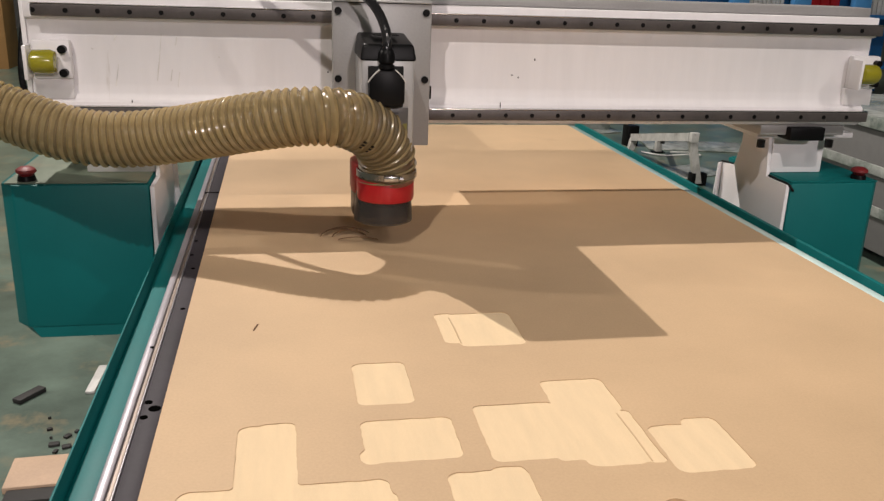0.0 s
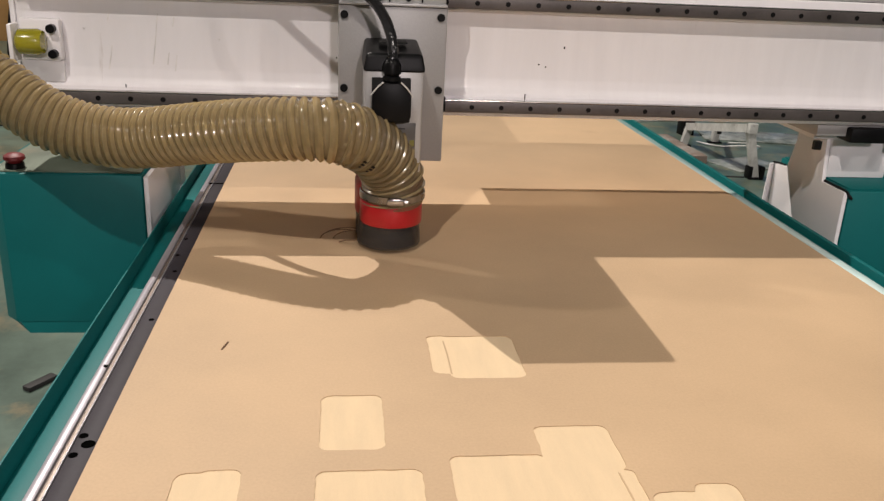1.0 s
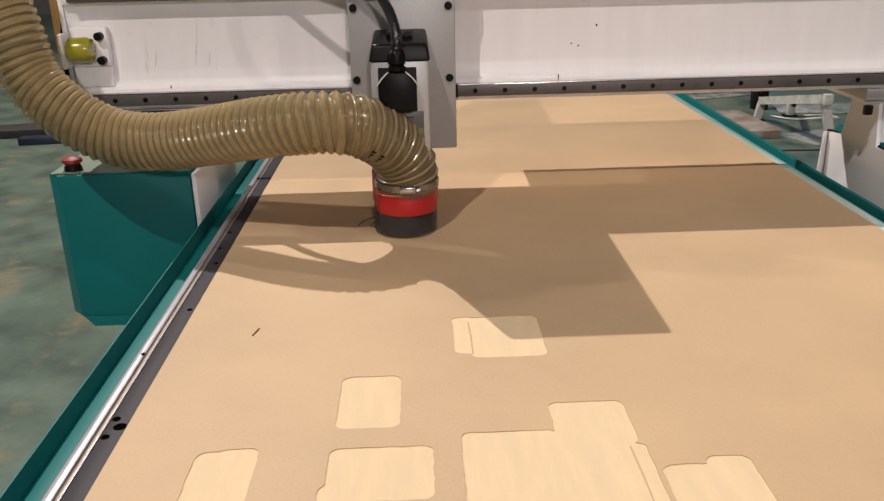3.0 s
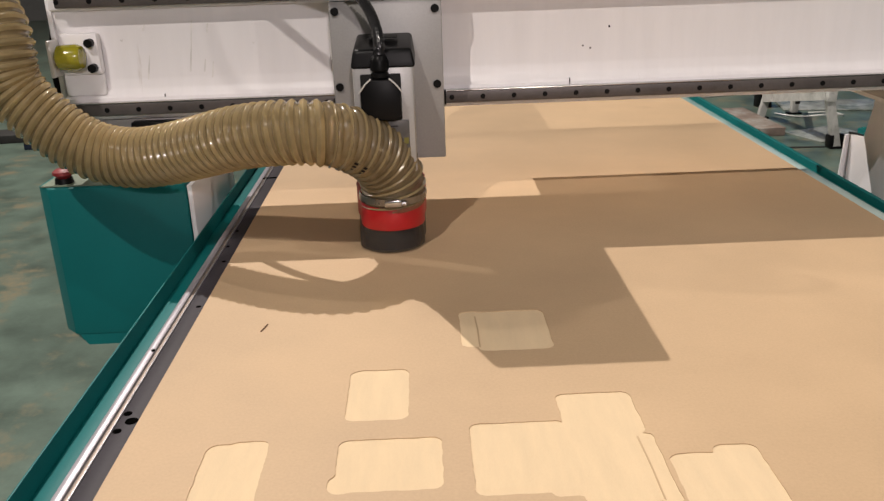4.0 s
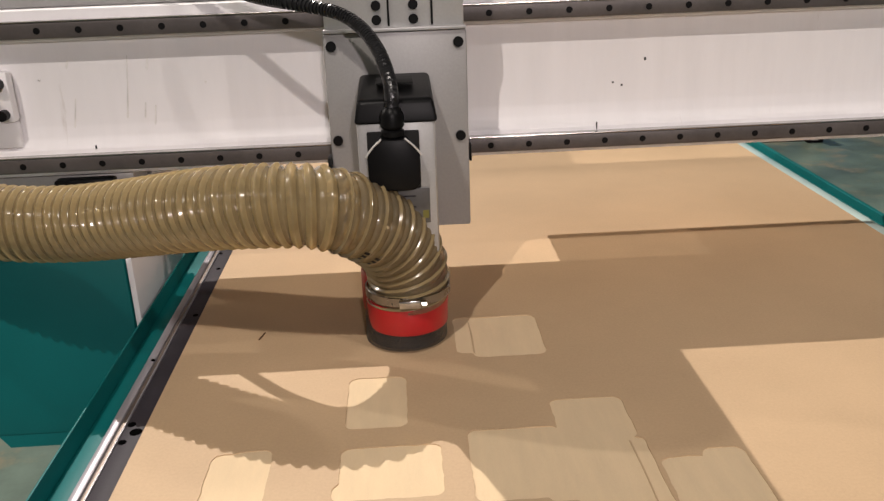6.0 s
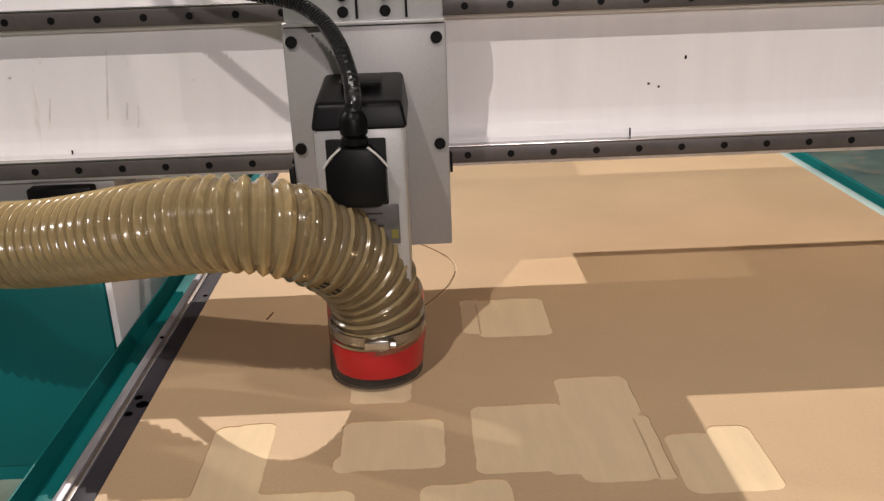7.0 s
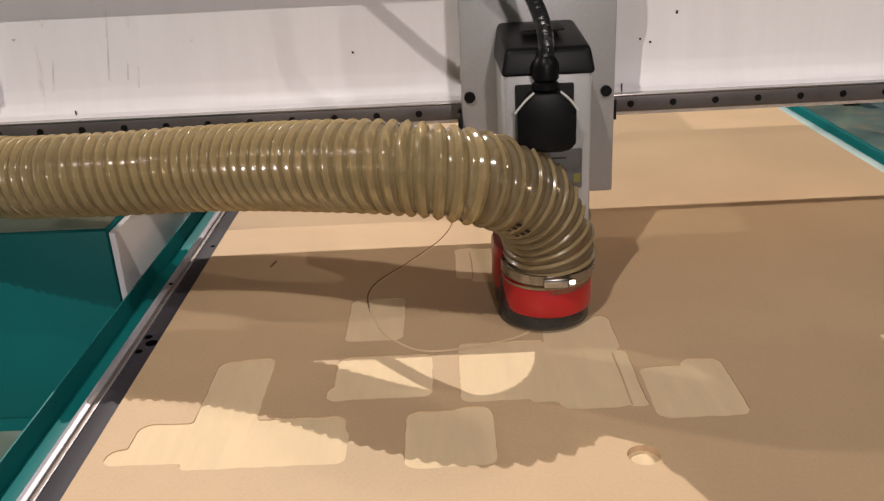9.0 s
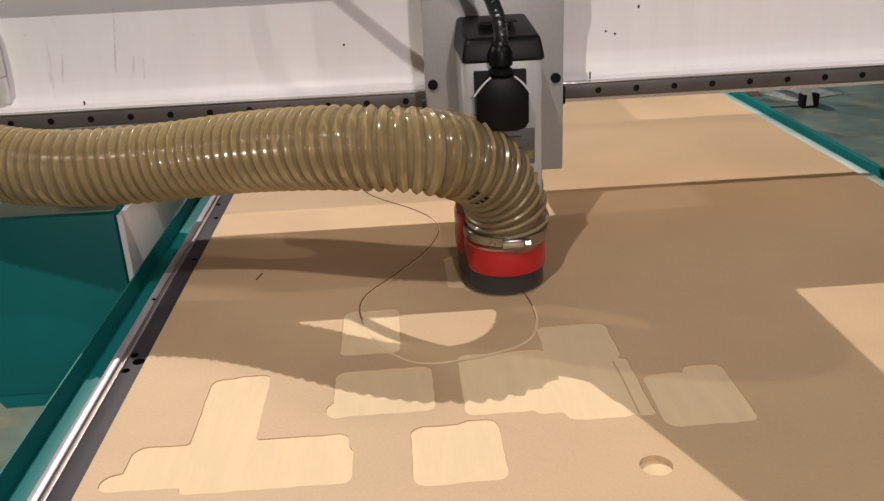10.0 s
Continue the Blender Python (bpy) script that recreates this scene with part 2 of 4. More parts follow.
def hall():
    x0, x1, y0, y1, h = HALL
    b = bmesh.new()
    box(b, x0, x1, y0, y1, -0.2, 0)
    tagged(new("floor", mesh_of("floor", b, "floor")), "worn green-grey epoxy workshop floor with dust and stains", "floor", kind="structure")
    for nm, args in (("wall_north", (x0, x1, y1, y1 + 0.2, 0, h)), ("wall_south", (x0, x1, y0 - 0.2, y0, 0, h)),
                     ("wall_east", (x1, x1 + 0.2, y0 - 0.2, y1 + 0.2, 0, h)), ("wall_west", (x0 - 0.2, x0, y0 - 0.2, y1 + 0.2, 0, h))):
        b = bmesh.new()
        box(b, *args)
        tagged(new(nm, mesh_of(nm, b, "wall")), "plain pale grey workshop wall", "wall", kind="structure")
    b = bmesh.new()
    box(b, x0, x1, y0, y1, h, h + 0.2)
    tagged(new("ceiling", mesh_of("ceiling", b, "wall")), "plain pale workshop ceiling", "ceiling", kind="structure")


def bay_fixture(x, y, z):
    ob = thing("high_bay_lamp", "round metal lamp hanging under the ceiling, unseen, one at each light", "lamp", (x, y, z), group="high-bay lamps")
    part("reflector", lathe(bmesh.new(), [(0.05, 0.32), (0.12, 0.30), (0.24, 0.12), (0.27, 0.03), (0.255, 0.03), (0.22, 0.13), (0.10, 0.28)], 32), "lamp_shell", ob)
    part("lamp_lens", lathe(bmesh.new(), [(0.0, 0.155), (0.20, 0.155), (0.20, 0.165), (0.0, 0.165)], 32), "glow", ob, "glowing round lamp lens")
    part("hanger", tube(bmesh.new(), (0, 0, 0.3), (0, 0, HALL[4] - z), 0.012), "lamp_shell", ob)
    return ob


hall()
# unseen fixtures at all lights, including the made-up rear side and low ones
for _, (lx, ly), _, _ in BAYS:
    bay_fixture(lx, ly, HIGH)
bay_fixture(*LOW)


# ---- the router's bed ----
Y0, Y1 = -1.47, 1.03          # ends of the bed
EDGE = 0.61                   # half width of the sheet


def bed():
    ob = thing("router_bed", "long teal steel bed of a gantry router with side rails", "machine bed")
    part("table", box(bmesh.new(), -0.636, 0.612, Y0, Y1, 0.70, BED - 0.0185, 0.003), "strip", ob, "dark grey bed table under the sheet")
    part("edge_strip", box(bmesh.new(), -0.6368, -0.6105, Y0, Y1, 0.782, BED - 0.003, 0.002), "strip", ob, "dark edge strip beside the sheet")
    part("rail_step", box(bmesh.new(), -0.6455, -0.6396, Y0, Y1, 0.75, BED - 0.005, 0.001), "rail_worn", ob, "worn brownish steel step of the rail")
    part("rail_bead", box(bmesh.new(), -0.6393, -0.6372, Y0, Y1, 0.75, BED - 0.0022, 0.0008), "rail_paint", ob, "thin bright bead along the rail")
    part("strip_joint", box(bmesh.new(), -0.646, -0.6112, 0.063, 0.069, BED - 0.004, BED - 0.0018), "void", ob)
    for side in (-1, 1):
        def xs(a, b_):
            return (min(side * a, side * b_), max(side * a, side * b_))
        inner, mid, outer, lip = (0.646, 0.659, 0.6955, 0.699) if side < 0 else (0.613, 0.640, 0.657, 0.668)
        # right side: the highlight is painted in as a pale base colour
        part("rail", box(bmesh.new(), *xs(inner, mid), Y0, Y1, 0.74, BED - 0.003, 0.004), "rail_paint" if side < 0 else "rail_sheen", ob, "edge rail, ground steel on the left, sheen painted pale on the right")
        part("side_channel", box(bmesh.new(), *xs(mid + 0.001, outer), Y0, Y1 + 0.05, 0.62, BED - (0.023 if side < 0 else 0.012), 0.002), "teal", ob)
        part("side_lip", box(bmesh.new(), *xs(outer + 0.0005, lip), Y0, Y1 + 0.05, 0.60, BED + 0.004, 0.001), "teal", ob)
        for y in (Y0 + 0.15, -0.2, Y1 - 0.15):
            part("leg", box(bmesh.new(), *xs(0.52, 0.64), y - 0.06, y + 0.06, 0.04, 0.62, 0.004), "teal", ob)
            part("foot", tube(bmesh.new(), (side * 0.58, y, 0), (side * 0.58, y, 0.04), 0.05), "black", ob)
    part("front_beam", box(bmesh.new(), -0.62, 0.60, Y0 + 0.01, Y0 + 0.1, 0.55, 0.695, 0.004), "teal", ob)
    part("rear_beam", box(bmesh.new(), -0.62, 0.60, Y1 - 0.1, Y1 - 0.01, 0.55, 0.695, 0.004), "teal", ob)
    for x, y, r in ((-0.6300, -1.0205, 0.0052), (-0.6305, -1.0600, 0.0052), (-0.6200, -1.0385, 0.0078), (-0.6490, -0.848, 0.003), (-0.632, -0.42, 0.004), (-0.622, -0.50, 0.004), (-0.632, -0.33, 0.004), (-0.620, -0.70, 0.004)):
        part("screw_hole", tube(bmesh.new(), (x, y, BED - 0.004), (x, y, BED - 0.0024), r, sides=14), "void", ob)
    return ob


bed()

# ---- the sheet with its milled pockets ----
POCKETS = [  # x0, x1, y0, y1, corner
    (-0.362, -0.286, -1.066, -0.941, 0.012), (-0.213, -0.180, -0.886, -0.768, 0.010), (-0.190, -0.087, -0.900, -0.770, 0.012),
    (-0.364, -0.248, -1.204, -1.106, 0.012), (-0.371, -0.340, -1.206, -1.172, 0.014),
    (-0.216, -0.106, -1.219, -1.083, 0.012), (-0.107, -0.016, -1.118, -1.023, 0.012), (-0.140, -0.100, -1.226, -1.130, 0.010),
    (-0.108, -0.030, -1.243, -1.112, 0.014), (-0.033, -0.011, -1.243, -1.118, 0.006),
    (-0.006, 0.094, -1.268, -1.160, 0.014), (0.045, 0.094, -1.20, -1.147, 0.012),
    (-0.277, -0.182, -1.335, -1.234, 0.014), (-0.225, -0.184, -1.25, -1.229, 0.010),
    (-0.513, -0.443, -1.26, -1.103, 0.014), (-0.488, -0.443, -1.13, -1.099, 0.010),
    (-0.571, -0.342, -1.310, -1.236, 0.014), (-0.590, -0.50, -1.309, -1.280, 0.013), (-0.507, -0.337, -1.322, -1.262, 0.010)]
HOLE = (-0.037, -1.330, 0.0165)


def pocket_field(x, y):
    d = 1.0
    for x0, x1, y0, y1, r in POCKETS:
        qx, qy = abs(x - (x0 + x1) / 2) - (x1 - x0) / 2 + r, abs(y - (y0 + y1) / 2) - (y1 - y0) / 2 + r
        d = min(d, math.hypot(max(qx, 0), max(qy, 0)) + min(max(qx, qy), 0) - r)
    wob = noise.noise((x * 55, y * 55, 3.1)) * 0.0013 + noise.noise((x * 160, y * 160, 7.7)) * 0.0006
    return d + wob


def contour(field, x0, x1, y0, y1, step):
    """Closed outlines of field = 0, on a square grid."""
    nx, ny = int((x1 - x0) / step), int((y1 - y0) / step)
    v = [[field(x0 + i * step, y0 + j * step) for j in range(ny + 1)] for i in range(nx + 1)]
    pts, links = {}, {}

    def cross(i, j, k, l):
        a, b_ = v[i][j], v[k][l]
        u = a / (a - b_)
        u = min(max(u, 0.08), 0.92)
        key = (i, j, k, l)
        pts[key] = (x0 + (i + (k - i) * u) * step, y0 + (j + (l - j) * u) * step)
        return key
    for i in range(nx):
        for j in range(ny):
            c = []
            for (a, b_), (e, f) in (((i, j), (i + 1, j)), ((i + 1, j), (i + 1, j + 1)), ((i, j + 1), (i + 1, j + 1)), ((i, j), (i, j + 1))):
                if (v[a][b_] < 0) != (v[e][f] < 0):
                    c.append(cross(a, b_, e, f))
            for p, q in ([(c[0], c[1])] if len(c) == 2 else [(c[0], c[1]), (c[2], c[3])] if len(c) == 4 else []):
                links.setdefault(p, []).append(q)
                links.setdefault(q, []).append(p)
    loops, used = [], set()
    for s in links:
        if s in used:
            continue
        loop, cur = [], s
        while cur is not None:
            used.add(cur)
            loop.append(pts[cur])
            cur = next((n for n in links[cur] if n not in used), None)
        if len(loop) > 8:
            loops.append(loop)
    return loops


def fill(bm, loops, z):
    edges = []
    for loop in loops:
        vs = [bm.verts.new((x, y, z)) for x, y in loop]
        edges += [bm.edges.new((vs[k], vs[(k + 1) % len(vs)])) for k in range(len(vs))]
    bmesh.ops.triangle_fill(bm, edges=edges, use_beauty=True, use_dissolve=False, normal=(0, 0, 1))
    return bm


def sheet():
    loops = contour(pocket_field, -0.604, 0.12, -1.36, -0.74, 0.004)
    hole = [(HOLE[0] + HOLE[2] * math.cos(k * math.pi / 14), HOLE[1] + HOLE[2] * math.sin(k * math.pi / 14)) for k in range(28)]
    rim = []
    n = 40
    for k in range(n):
        rim.append((-EDGE, Y0 + 0.02 + (Y1 - Y0 - 0.02) * k / n))
    rim += [(-EDGE, Y1), (EDGE, Y1), (EDGE, Y0 + 0.02)]
    ob = thing("mdf_sheet", "tan fibreboard sheet with shallow milled pockets, lying on the bed", "board")
    part("face", fill(bmesh.new(), [rim, *loops, hole], BED), "mdf", ob)
    b = bmesh.new()
    lo = [b.verts.new((x, y, BED - 0.018)) for x, y in rim]
    hi = [b.verts.new((x, y, BED)) for x, y in rim]
    for k in range(len(rim)):
        b.faces.new((lo[k], lo[(k + 1) % len(rim)], hi[(k + 1) % len(rim)], hi[k]))
    b.faces.new(lo)
    part("edge", b, "mdf_edge", ob)
    for loop, deep in [(lp, 0.0011) for lp in loops] + [(hole, 0.007)]:
        part("pocket_floor", fill(bmesh.new(), [loop], BED - deep), "mdf_raw", ob, "pale freshly milled pocket floor")
        b = bmesh.new()
        lo = [b.verts.new((x, y, BED - deep)) for x, y in loop]
        hi = [b.verts.new((x, y, BED)) for x, y in loop]
        for k in range(len(loop)):
            b.faces.new((lo[k], lo[(k + 1) % len(loop)], hi[(k + 1) % len(loop)], hi[k]))
        part("pocket_wall", b, "mdf_edge", ob)
    b = prism(bmesh.new(), [(-0.1895, -0.884), (-0.1875, -0.886), (-0.1868, -0.83), (-0.1885, -0.786), (-0.1905, -0.784), (-0.1892, -0.83)], "z", BED - 0.0016, BED - 0.0004)
    part("pocket_ridge", b, "mdf", ob, "thin uncut ridge between two pockets")
    b = prism(bmesh.new(), [(-0.0292, -1.236), (-0.0276, -1.238), (-0.0268, -1.18), (-0.0276, -1.124), (-0.0296, -1.122), (-0.0286, -1.18)], "z", BED - 0.0016, BED - 0.0004)
    part("pocket_ridge", b, "mdf", ob, "thin uncut ridge between two pockets")
    return ob


SHEET = sheet()

# ---- the moving gantry: its origin lies at the front of the dust skirt ----
REACH = 0.058     # from the skirt's front to the spindle's axis
TRACK = [  # seconds, spindle x, spindle y, lift
    (0.0, -0.255, -0.363, 0.046), (0.5, -0.254, -0.363, 0.042), (0.8, -0.253, -0.362, 0.018), (1.0, -0.253, -0.361, 0.005), (1.3, -0.254, -0.360, 0.0),
    (2.0, -0.255, -0.357, 0.0), (2.5, -0.257, -0.352, 0.0), (3.0, -0.288, -0.352, 0.0), (3.4, -0.330, -0.360, 0.0), (3.8, -0.348, -0.398, 0.0), (4.0, -0.323, -0.446, 0.0),
    (4.5, -0.248, -0.537, 0.0), (5.0, -0.213, -0.618, 0.0), (5.5, -0.231, -0.716, 0.0), (6.0, -0.287, -0.818, 0.0), (6.4, -0.330, -0.885, 0.0),
    (6.8, -0.340, -0.942, 0.0), (7.2, -0.322, -1.018, 0.0), (7.5, -0.297, -1.068, 0.0), (8.0, -0.244, -1.100, 0.0), (8.5, -0.137, -1.071, 0.0),
    (9.0, -0.103, -1.008, 0.0), (9.5, -0.107, -0.913, 0.0), (10.0, -0.135, -0.867, 0.0)]


# height of the dust shoe's collar on the skirt: seconds, rise
COLLAR = [(0.0, 0.024), (1.0, 0.021), (2.5, 0.020), (4.0, 0.019), (5.0, 0.015), (6.0, 0.003), (7.0, -0.007), (7.5, -0.009), (8.2, -0.007), (9.0, -0.002), (10.0, 0.007)]


def collar_rise(t):
    k = max(n for n in range(len(COLLAR) - 1) if COLLAR[n][0] <= max(t, 0))
    (t0, z0), (t1, z1) = COLLAR[k], COLLAR[k + 1]
    return z0 + (z1 - z0) * (min(t, 10.0) - t0) / (t1 - t0)


def along(t):
    """Spindle x, y and lift at a time, on a smooth curve through the rows."""
    k = max(n for n in range(len(TRACK) - 1) if TRACK[n][0] <= max(t, 0))
    t0, t1 = TRACK[k][0], TRACK[k + 1][0]
    u, span = (min(t, 10.0) - t0) / (t1 - t0), t1 - t0

    def slope(n, c):
        a, b_ = TRACK[max(n - 1, 0)], TRACK[min(n + 1, len(TRACK) - 1)]
        return (b_[c] - a[c]) / (b_[0] - a[0])
    out = []
    for c in (1, 2, 3):
        p, q, m0, m1 = TRACK[k][c], TRACK[k + 1][c], slope(k, c) * span, slope(k + 1, c) * span
        out.append((2 * u ** 3 - 3 * u * u + 1) * p + (u ** 3 - 2 * u * u + u) * m0 + (3 * u * u - 2 * u ** 3) * q + (u ** 3 - u * u) * m1)
    return out


def beam_part(ob):
    # front: a hollow white face between two ledges that carry the rails
    out = [(0.30, 1.005), (0.452, 1.005), (0.452, 1.268), (0.288, 1.268), (0.288, 1.222), (0.304, 1.219), (0.304, 1.085), (0.301, 1.066), (0.295, 1.054), (0.288, 1.050), (0.288, 1.010), (0.30, 1.010)]
    part("beam", prism(bmesh.new(), out, "x", -0.968, 0.985, 0.003), "beam_white", ob, "white enamelled cross beam")
    part("top_cover", box(bmesh.new(), -0.965, 0.98, 0.318, 0.445, 1.2685, 1.290, 0.003), "grey", ob)
    for z0, z1 in ((1.017, 1.0405), (1.226, 1.250)):
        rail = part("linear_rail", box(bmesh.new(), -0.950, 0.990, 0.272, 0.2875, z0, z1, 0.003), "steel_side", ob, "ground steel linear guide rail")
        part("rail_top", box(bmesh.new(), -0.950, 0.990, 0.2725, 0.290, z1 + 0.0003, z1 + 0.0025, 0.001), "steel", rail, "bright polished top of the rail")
        for k in range(31):
            x = -0.9445 + k * 0.0625
            part("bolt_hole", tube(bmesh.new(), (x, 0.2712, (z0 + z1) / 2), (x, 0.2722, (z0 + z1) / 2), 0.0052, sides=10), "black", rail)


def cabinet(ob, side):
    """The covered drive leg at one end of the gantry, its emergency button, and the pedestal under the beam."""
    def xs(a, b_):
        return (min(side * a, side * b_), max(side * a, side * b_))
    inner, outer, top = (0.740, 1.046, 0.880) if side < 0 else (0.790, 1.050, 0.868)
    plan = [(inner, 0.24), (outer - 0.030, 0.24), (outer, 0.270), (outer, 0.56), (inner, 0.56)]
    b = prism(bmesh.new(), [(side * u, v) for u, v in plan], "z", 0.556, top, 0.004)
    low = [(inner, 0.243), (outer - 0.052, 0.243), (outer - 0.032, 0.270), (outer - 0.032, 0.55), (inner, 0.55)]
    lo = [b.verts.new((side * u, v, 0.530)) for u, v in low]
    hi = [b.verts.new((side * (u - (0.003 if u > inner else 0)), v + (0.004 if v < 0.28 else -0.004), 0.558)) for u, v in plan]
    b.faces.new(lo)
    for k in range(5):
        b.faces.new((lo[k], lo[(k + 1) % 5], hi[(k + 1) % 5], hi[k]))
    body = part("drive_cover", b, "teal", ob, "teal sheet-metal drive cover")
    part("top_plate", box(bmesh.new(), *xs(inner + 0.004, outer - 0.012), 0.25, 0.55, top + 0.0005, top + 0.0035, 0.001), "dusty" if side < 0 else "teal", body, "dusty top plate" if side < 0 else "teal top plate")
    base = part("button_base", tube(bmesh.new(), (side * (outer - 0.052), 0.275, top + 0.003), (side * (outer - 0.052), 0.275, top + 0.014), 0.019, 0.017), "black", body)
    part("emergency_button", lathe(bmesh.new(), [(0.0, top + 0.034), (0.012, top + 0.033), (0.020, top + 0.028), (0.021, top + 0.022), (0.014, top + 0.016), (0.012, top + 0.013)], 20, (side * (outer - 0.052), 0.275)), "dull_red", body, "red mushroom emergency button")
    # pale side cheek between cover and bed
    cheek = [(0.242, 0.56), (0.242, top - 0.004), (0.338, top - 0.004), (0.350, 0.963), (0.470, 0.963), (0.505, top - 0.010), (0.572, top - 0.016), (0.596, 0.56)]
    plate = part("side_cheek", prism(bmesh.new(), cheek, "x", *xs(inner - 0.002, inner - 0.012), 0.002), "white", ob)
    if side > 0:
        part("edge_seal", wire(bmesh.new(), [(side * (inner - 0.005), 0.337, top - 0.002), (side * (inner - 0.007), 0.29, top - 0.001), (side * (inner - 0.006), 0.25, top - 0.002), (side * (inner - 0.001), 0.238, top - 0.010), (side * (inner + 0.006), 0.237, top - 0.018)], 0.0032, 8), "rubber", plate, "black rubber edge seal")
    part("edge_seal", wire(bmesh.new(), [(side * (inner - 0.008), 0.512, top - 0.010), (side * (inner - 0.009), 0.545, top - 0.012), (side * (inner - 0.012), 0.571, top - 0.015)], 0.003, 8), "rubber", plate, "black rubber edge seal")
    part("cheek_flange", prism(bmesh.new(), [(side * (inner - 0.0125), 0.56), (side * (inner - 0.0125), top - 0.017), (side * (inner - 0.022), top - 0.019), (side * (inner - 0.036), 0.56)], "y", 0.566, 0.574, 0.001), "white", ob)
    part("pedestal", box(bmesh.new(), *xs(inner - 0.001, inner + 0.145), 0.345, 0.50, top + 0.004, 0.9645, 0.003), "white", ob)
    part("pedestal_flange", box(bmesh.new(), *xs(inner - 0.055, inner + 0.215), 0.335, 0.52, 0.965, 0.9785, 0.002), "white", ob)
    part("under_plate", box(bmesh.new(), *xs(0.72, 0.95), 0.30, 0.54, 0.979, 1.004, 0.002), "grey", ob)
    part("bearing_block", box(bmesh.new(), *xs(*((0.748, 0.843) if side < 0 else (0.79, 0.885))), 0.278, 0.345, 0.968, 1.001, 0.004), "black", ob)
    for u in (0.735, 0.925):
        part("bolt", tube(bmesh.new(), (side * u, 0.315, 0.945), (side * u, 0.315, 0.9645), 0.010, sides=6), "black", ob)


def side_lamp(ob, side):
    """Yellow end stop on a white bracket near the end of the beam."""
    x = -0.922 if side < 0 else 0.965
    br = part("lamp_bracket", box(bmesh.new(), x - 0.036, x + 0.040, 0.280, 0.3035, 1.098, 1.178, 0.006), "white", ob)
    part("yellow_stop", lathe_x(bmesh.new(), x - 0.034, 0.258, 1.136), "yellow", br, "translucent yellow rubber stop")
    for z in (1.112, 1.160):
        part("stop_screw", tube(bmesh.new(), (x + 0.026, 0.266, z), (x + 0.026, 0.281, z), 0.0085, sides=12), "black", br)
    part("stop_flange", box(bmesh.new(), x - 0.043, x - 0.0345, 0.236, 0.2795, 1.100, 1.170, 0.003), "white", br)
    part("bracket_arm", box(bmesh.new(), x - 0.040, x + 0.038, 0.290, 0.3035, 1.056, 1.0985, 0.003), "white", br)


def lathe_x(bm, x, y, z):
    lathe(bm, [(0.0, 0.0), (0.018, 0.001), (0.024, 0.006), (0.025, 0.040), (0.021, 0.049), (0.0, 0.051)], 24)
    turn = Matrix.Translation((x, y, z)) @ Matrix.Rotation(radians(90), 4, "Y")
    bmesh.ops.transform(bm, matrix=turn, verts=bm.verts)
    return bm


def gantry():
    ob = thing("gantry", "white beam gantry with steel rails and teal drive covers", "gantry")
    beam_part(ob)
    for side in (-1, 1):
        cabinet(ob, side)
        side_lamp(ob, side)
    for x, z, w, h in ((0.125, 1.153, 0.003, 0.005), (0.088, 1.112, 0.003, 0.003), (0.073, 1.117, 0.003, 0.003), (0.045, 1.050, 0.002, 0.012), (-0.768, 1.052, 0.002, 0.006), (-0.35, 1.118, 0.003, 0.003)):
        part("paint_chip", box(bmesh.new(), x - w / 2, x + w / 2, 0.3032 if z > 1.08 else 0.2872, 0.3045 if z > 1.08 else 0.2885, z - h / 2, z + h / 2), "black", ob)
    for x0, z0, x1, z1, w in ((-0.792, 1.129, -0.801, 1.08, 0.003), (-0.794, 1.189, -0.797, 1.175, 0.004), (-0.701, 1.193, -0.706, 1.154, 0.0025), (-0.706, 1.154, -0.715, 1.093, 0.003), (-0.670, 1.187, -0.673, 1.168, 0.004), (-0.683, 1.118, -0.687, 1.092, 0.003), (-0.668, 1.113, -0.674, 1.071, 0.003), (-0.587, 1.148, -0.584, 1.143, 0.005), (-0.844, 1.160, -0.842, 1.157, 0.005)):
        b = prism(bmesh.new(), [(x0 - w / 3, z0), (x0 + w / 3, z0), (x1 + w / 2, z1 + w), (x1, z1), (x1 - w / 2, z1 + w)], "y", 0.3034, 0.3038)
        part("dirt_run", b, "grime", ob, "greyish brown dirt run")
    part("end_plate", box(bmesh.new(), -0.978, -0.9685, 0.300, 0.445, 1.02, 1.262, 0.002), "white", ob)
    part("cable_tray", box(bmesh.new(), -0.066, 0.985, 0.453, 0.588, 1.006, 1.262, 0.003), "white", ob, "white cable duct along the back of the beam")
    for x in (-0.986, -0.984):
        part("stub_cable", wire(bmesh.new(), [(x, 0.33, 1.02), (x - 0.01, 0.33, 1.09), (x - 0.006, 0.34, 1.16), (x + 0.004, 0.36, 1.24)], 0.006), "black", ob)
    return ob


GANTRY = gantry()


